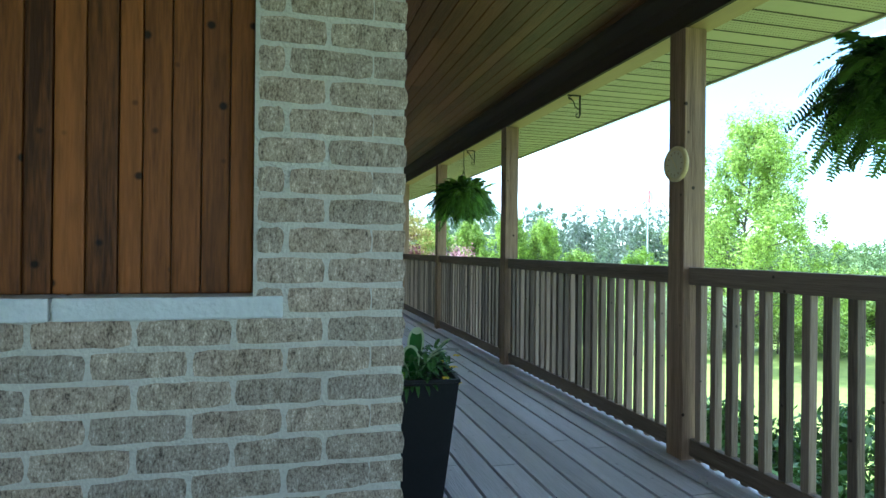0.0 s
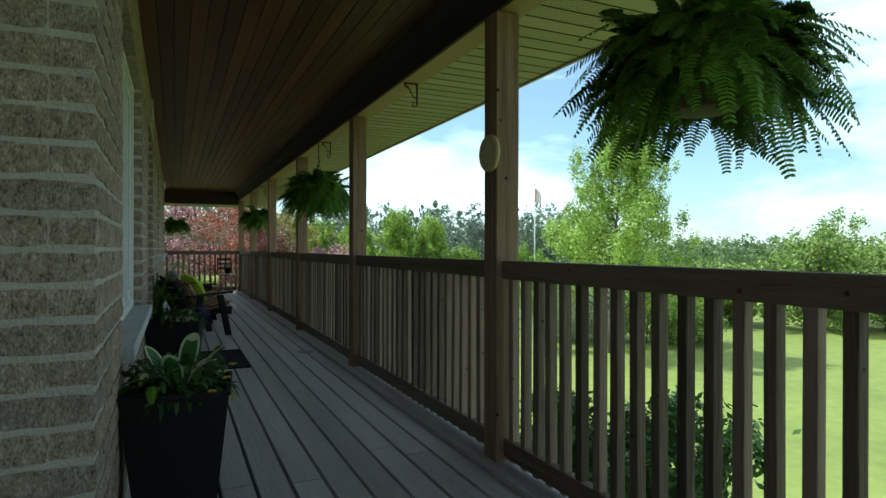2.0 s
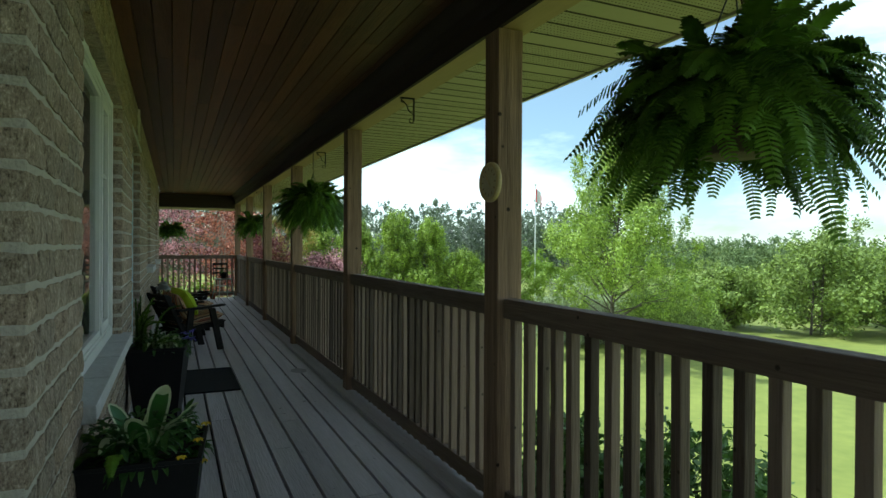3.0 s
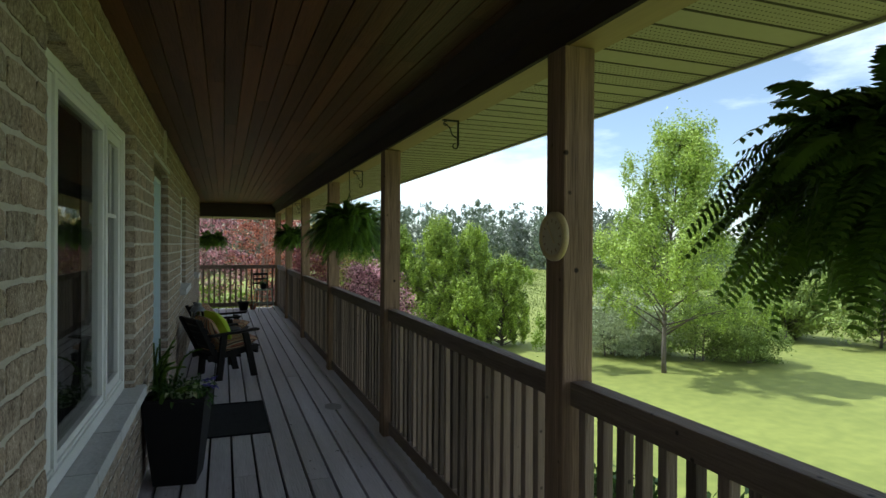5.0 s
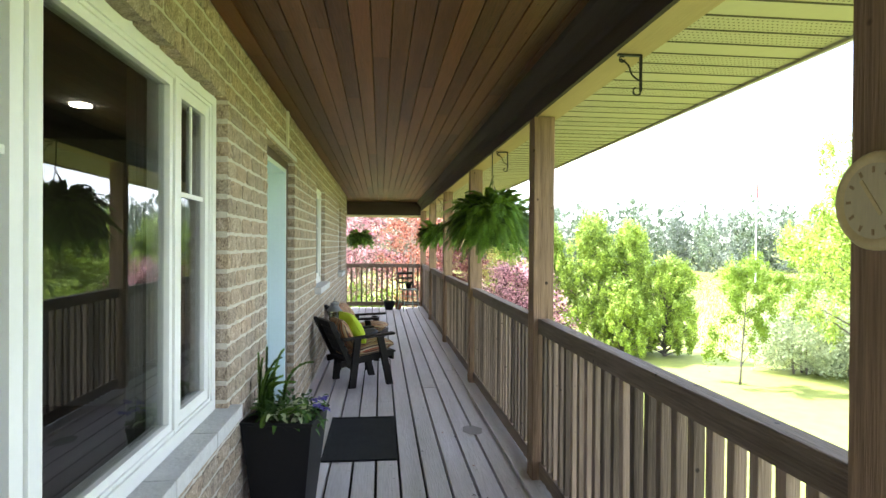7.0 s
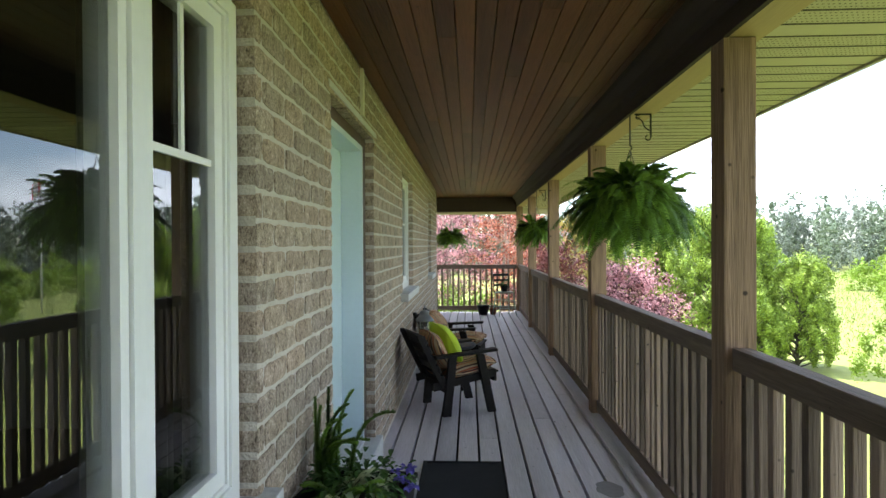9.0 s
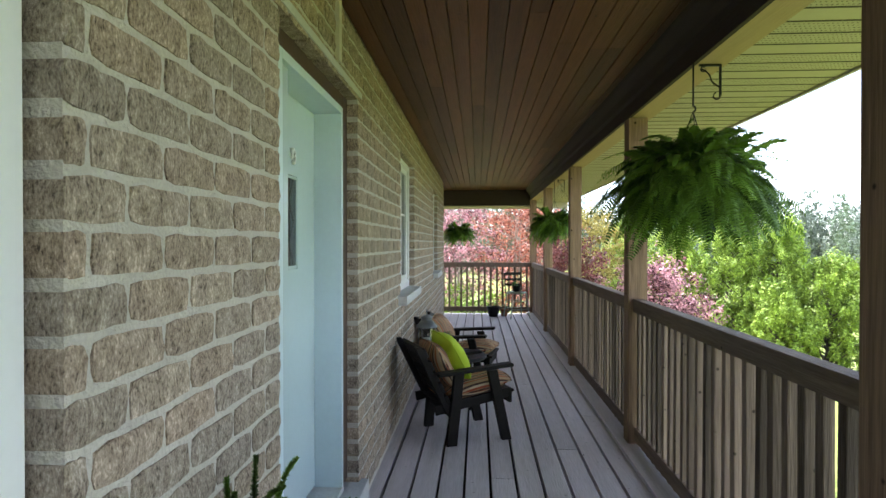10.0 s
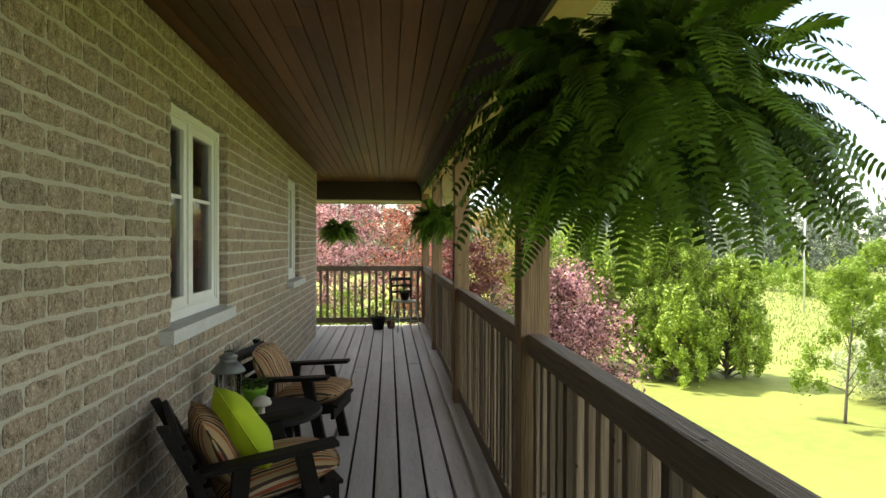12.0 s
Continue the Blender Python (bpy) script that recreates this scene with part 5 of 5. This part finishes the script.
build_tree(3.6, 11.6, 3.2, 2.0, 0.7, 24000, 0.031, M_LEAF_PINK, "pink leaved shrub growing close to the porch", 31, 0.05, "shrub", 0.2, 3, "shrub", limbs=26, clump=0.17, plume=1.5)
build_tree(2.75, 15.6, 4.0, 2.0, 0.9, 14000, 0.042, M_LEAF_PLUM, "dark plum leaved tree behind the porch", 32, 0.05, "tree", 0.3, 2, limbs=16, clump=0.24, group="red trees")
build_tree(3.5, 17.4, 4.6, 2.0, 1.2, 9000, 0.045, M_LEAF_GOLD, "golden green leaved tree behind the porch", 33, 0.05, "tree", 0.3, 2, limbs=14, clump=0.24)
M_PALEBARK = mat("pale_bark", (0.36, 0.30, 0.25), 0.9, vary=0.35, fine=30, bump=0.6)
for k, (x, y, h, m, n) in enumerate(((-1.8, 18.2, 5.6, M_LEAF_RED, 5500), (0.1, 17.6, 5.9, M_LEAF_PINK, 6000), (1.6, 18.6, 5.4, M_LEAF_RED, 5500), (-0.8, 20.5, 6.4, M_LEAF_PINK, 5500), (2.4, 20.4, 4.9, M_LEAF_RED, 6500))):
    build_tree(x, y, h, 2.9, 1.5, int(n * 1.5), 0.042, m, "pink and red leaved tree behind the porch end", 40 + k, 0.05, "tree", 0.15, 3, bark=M_PALEBARK, limbs=20, clump=0.14, group="red trees")
for k, (x, y, h, w, m) in enumerate(((-0.9, 16.2, 2.2, 1.8, M_LEAF_LIME), (0.6, 16.0, 2.5, 1.8, M_LEAF_LIME), (1.9, 16.3, 2.0, 1.6, M_LEAF_GOLD), (-2.2, 16.6, 2.5, 1.8, M_LEAF_GOLD), (3.3, 13.6, 2.4, 1.6, M_LEAF_DARK))):
    build_tree(x, y, h, w, 0.2, 9000, 0.036, m, "low yellow-green shrub below the porch end", 50 + k, 0.03, "shrub", 0.2, 3, "shrub", "low shrubs", limbs=10, clump=0.26)
for k, (x, y, h, w, m, lab) in enumerate(((11.9, 14.6, 1.9, 2.6, M_LEAF_SILVER, "rounded silvery grey shrub on the lawn"), (13.2, 14.3, 1.6, 2.2, M_LEAF_SILVER, "rounded silvery grey shrub on the lawn"), (14.2, 13.2, 1.9, 2.8, M_LEAF_HEDGE, "low spreading dark green juniper on the lawn"), (15.4, 12.5, 1.5, 2.2, M_LEAF_HEDGE, "low spreading dark green juniper on the lawn"), (3.35, 1.3, 2.05, 1.5, M_LEAF_DARK, "dark leafy shrub below the porch railing"), (3.2, 2.35, 1.9, 1.4, M_LEAF_DARK, "dark leafy shrub below the porch railing"), (3.5, 0.2, 1.6, 1.2, M_LEAF_DARK, "dark leafy shrub below the porch railing"))):
    build_tree(x, y, h, w, 0.03, 17000, 0.038, m, lab, 60 + k, 0.03, "shrub", 0.25, 3, "shrub", limbs=12, clump=0.24)


for k, (x, y, h, w) in enumerate(((21.9, 13.0, 3.9, 4.6), (24.5, 11.4, 3.2, 4.0), (20.6, 15.2, 2.3, 3.0))):
    build_tree(x, y, h, w, 0.1, 17000, 0.07, M_LEAF_HEDGE, "large loose green bush at the meadow edge", 70 + k, 0.05, "shrub", 0.3, 3, "shrub", "meadow bushes", limbs=22, clump=0.14, plume=1.4)


# ---- meadow, hedges and far woods ----
def far_band(name, label, seed, spec, material, size, per):
    """spec: (x, y, height, width) of each tree of a distant band, all in one mesh."""
    rng, rnd = np.random.default_rng(seed), random.Random(seed)
    clumps = []
    for x, y, h, w in spec:
        z = ground_z(x, y)
        for k in range(60):
            f = rnd.random() ** 0.8
            s = math.sqrt(max(0.04, 1 - (1.35 * f - 0.42) ** 2))
            a = rnd.uniform(0, 6.283)
            r = w * 0.5 * s * rnd.uniform(0.1, 0.95)
            cr = w * rnd.uniform(0.05, 0.11) * (1.15 - 0.5 * f)
            clumps.append((x + r * math.cos(a), y + r * math.sin(a), z + h * f - cr * 0.5, cr, cr, cr * 1.5))
    v = leaf_cloud(rng, clumps, per * len(spec), size)
    return tagged(leaf_mesh(name, v, material), label, "woods", kind="stuff")


rnd = random.Random(77)
spec_a, spec_b, spec_g, spec_h, spec_m = [], [], [], [], []
for k in range(300):
    a = radians(-24 + 66 * k / 300 + rnd.uniform(-0.6, 0.6))
    d = rnd.uniform(62, 84) + 22 * max(0, math.sin(a))
    h = rnd.uniform(5.4, 8.8) * (1.0 if k % 5 else 1.12)
    (spec_a if k % 3 else spec_b).append((d * math.sin(a), d * math.cos(a), h, rnd.uniform(2.2, 4.2)))
for k in range(130):
    a = radians(42 + 52 * k / 130 + rnd.uniform(-0.6, 0.6))
    d = rnd.uniform(70, 98)
    spec_g.append((d * math.sin(a), d * math.cos(a), rnd.uniform(2.4, 4.6), rnd.uniform(3.0, 5.0)))
for k in range(56):
    a = radians(38 + 58 * k / 56 + rnd.uniform(-1, 1))
    d = rnd.uniform(28, 62)
    spec_h.append((d * math.sin(a), d * math.cos(a), rnd.uniform(0.9, 2.3), rnd.uniform(1.8, 4.0)))
for k in range(13):
    a = radians(14 + 26 * k / 13 + rnd.uniform(-1, 1))
    d = rnd.uniform(42, 58)
    spec_m.append((d * math.sin(a), d * math.cos(a), rnd.uniform(1.4, 3.0), rnd.uniform(1.8, 3.0)))
spec_h += [(31.5, 17.5, 5.2, 4.2), (33.5, 16.0, 4.4, 3.6)]
far_band("far_woods", "distant mixed green woods beyond the meadow", 81, spec_a, M_LEAF_HAZE, 0.16, 1100)
far_band("far_woods", "distant low green woods beyond the lawn", 85, spec_g, M_LEAF_HAZEG, 0.17, 900)
far_band("far_woods", "distant woods beyond the meadow, leaves greyed for haze", 82, spec_b, M_LEAF_HAZEB, 0.15, 1000)
far_band("hedge", "rough green hedgerow shrubs beyond the lawn", 83, spec_h, M_LEAF_HEDGE, 0.085, 1500)
far_band("hedge", "scattered pale green shrubs in the meadow", 84, spec_m, M_LEAF_LIME, 0.11, 900)


def blades(name, label, seed, count, region, low, high, material, accept):
    rng = np.random.default_rng(seed)
    x = rng.uniform(region[0], region[1], count)
    y = rng.uniform(region[2], region[3], count)
    keep = accept(x, y)
    x, y = x[keep], y[keep]
    n = len(x)
    z = np.array([ground_z(a, b) for a, b in zip(x, y)])
    h = rng.uniform(low, high, n)
    a = rng.uniform(0, 6.283, n)
    w = h * 0.12 + 0.004
    dx, dy = np.cos(a) * w, np.sin(a) * w
    lx, ly = rng.normal(size=n) * h * 0.35, rng.normal(size=n) * h * 0.35
    zero = np.zeros(n)
    v = np.stack([np.stack([x - dx, y - dy, z - 0.01], 1), np.stack([x + dx, y + dy, z - 0.01], 1), np.stack([x + lx + dx * 0.2, y + ly + dy * 0.2, z + h], 1), np.stack([x + lx - dx * 0.2, y + ly - dy * 0.2, z + h], 1)], 1).reshape(-1, 3)
    return tagged(leaf_mesh(name, v, material), label, "grass", kind="stuff")


blades("tall_grass", "tall pale green meadow grass", 92, 110000, (9.0, 55.0, 15.0, 62.0), 0.05, 0.12, M_FIELD, lambda x, y: (y > 17.5 + 0.12 * (x - 10)) & (x * 0.9 + y > 29))

# ---- flagpole ----
pole = thing("flagpole", "white flagpole with a small red and white flag", "flagpole", at=pose(21.0, 30.0, ground_z(21, 30)))
bm = bmesh.new()
tube(bm, [(0, 0, -0.1), (0, 0, 7.0)], [0.05, 0.03], 10)
part("pole", bm, M_POLE, pole, "", True)
bm = bmesh.new()
lathe(bm, [(0.02, 7.0), (0.06, 7.04), (0.06, 7.08), (0.02, 7.12)], 12)
part("finial", bm, M_POLE, pole)


def flag_strip(u0, u1, material):
    bm = bmesh.new()
    n = 6
    rows = [[bm.verts.new((0.04 + 0.45 * u, 0.06 * math.sin(u * 7) + o, z - 0.45 * u * u)) for z in (6.0, 6.8)] for o in (0.0,) for u in (u0 + (u1 - u0) * k / n for k in range(n + 1))]
    for a, b in zip(rows, rows[1:]):
        bm.faces.new((a[0], b[0], b[1], a[1]))
    bmesh.ops.solidify(bm, geom=bm.faces[:], thickness=0.004)
    return bm


for a, b, m in ((0.0, 0.27, M_FLAGRED), (0.27, 0.73, M_FLAGWHITE), (0.73, 1.0, M_FLAGRED)):
    part("flag_band", flag_strip(a, b, m), m, pole)
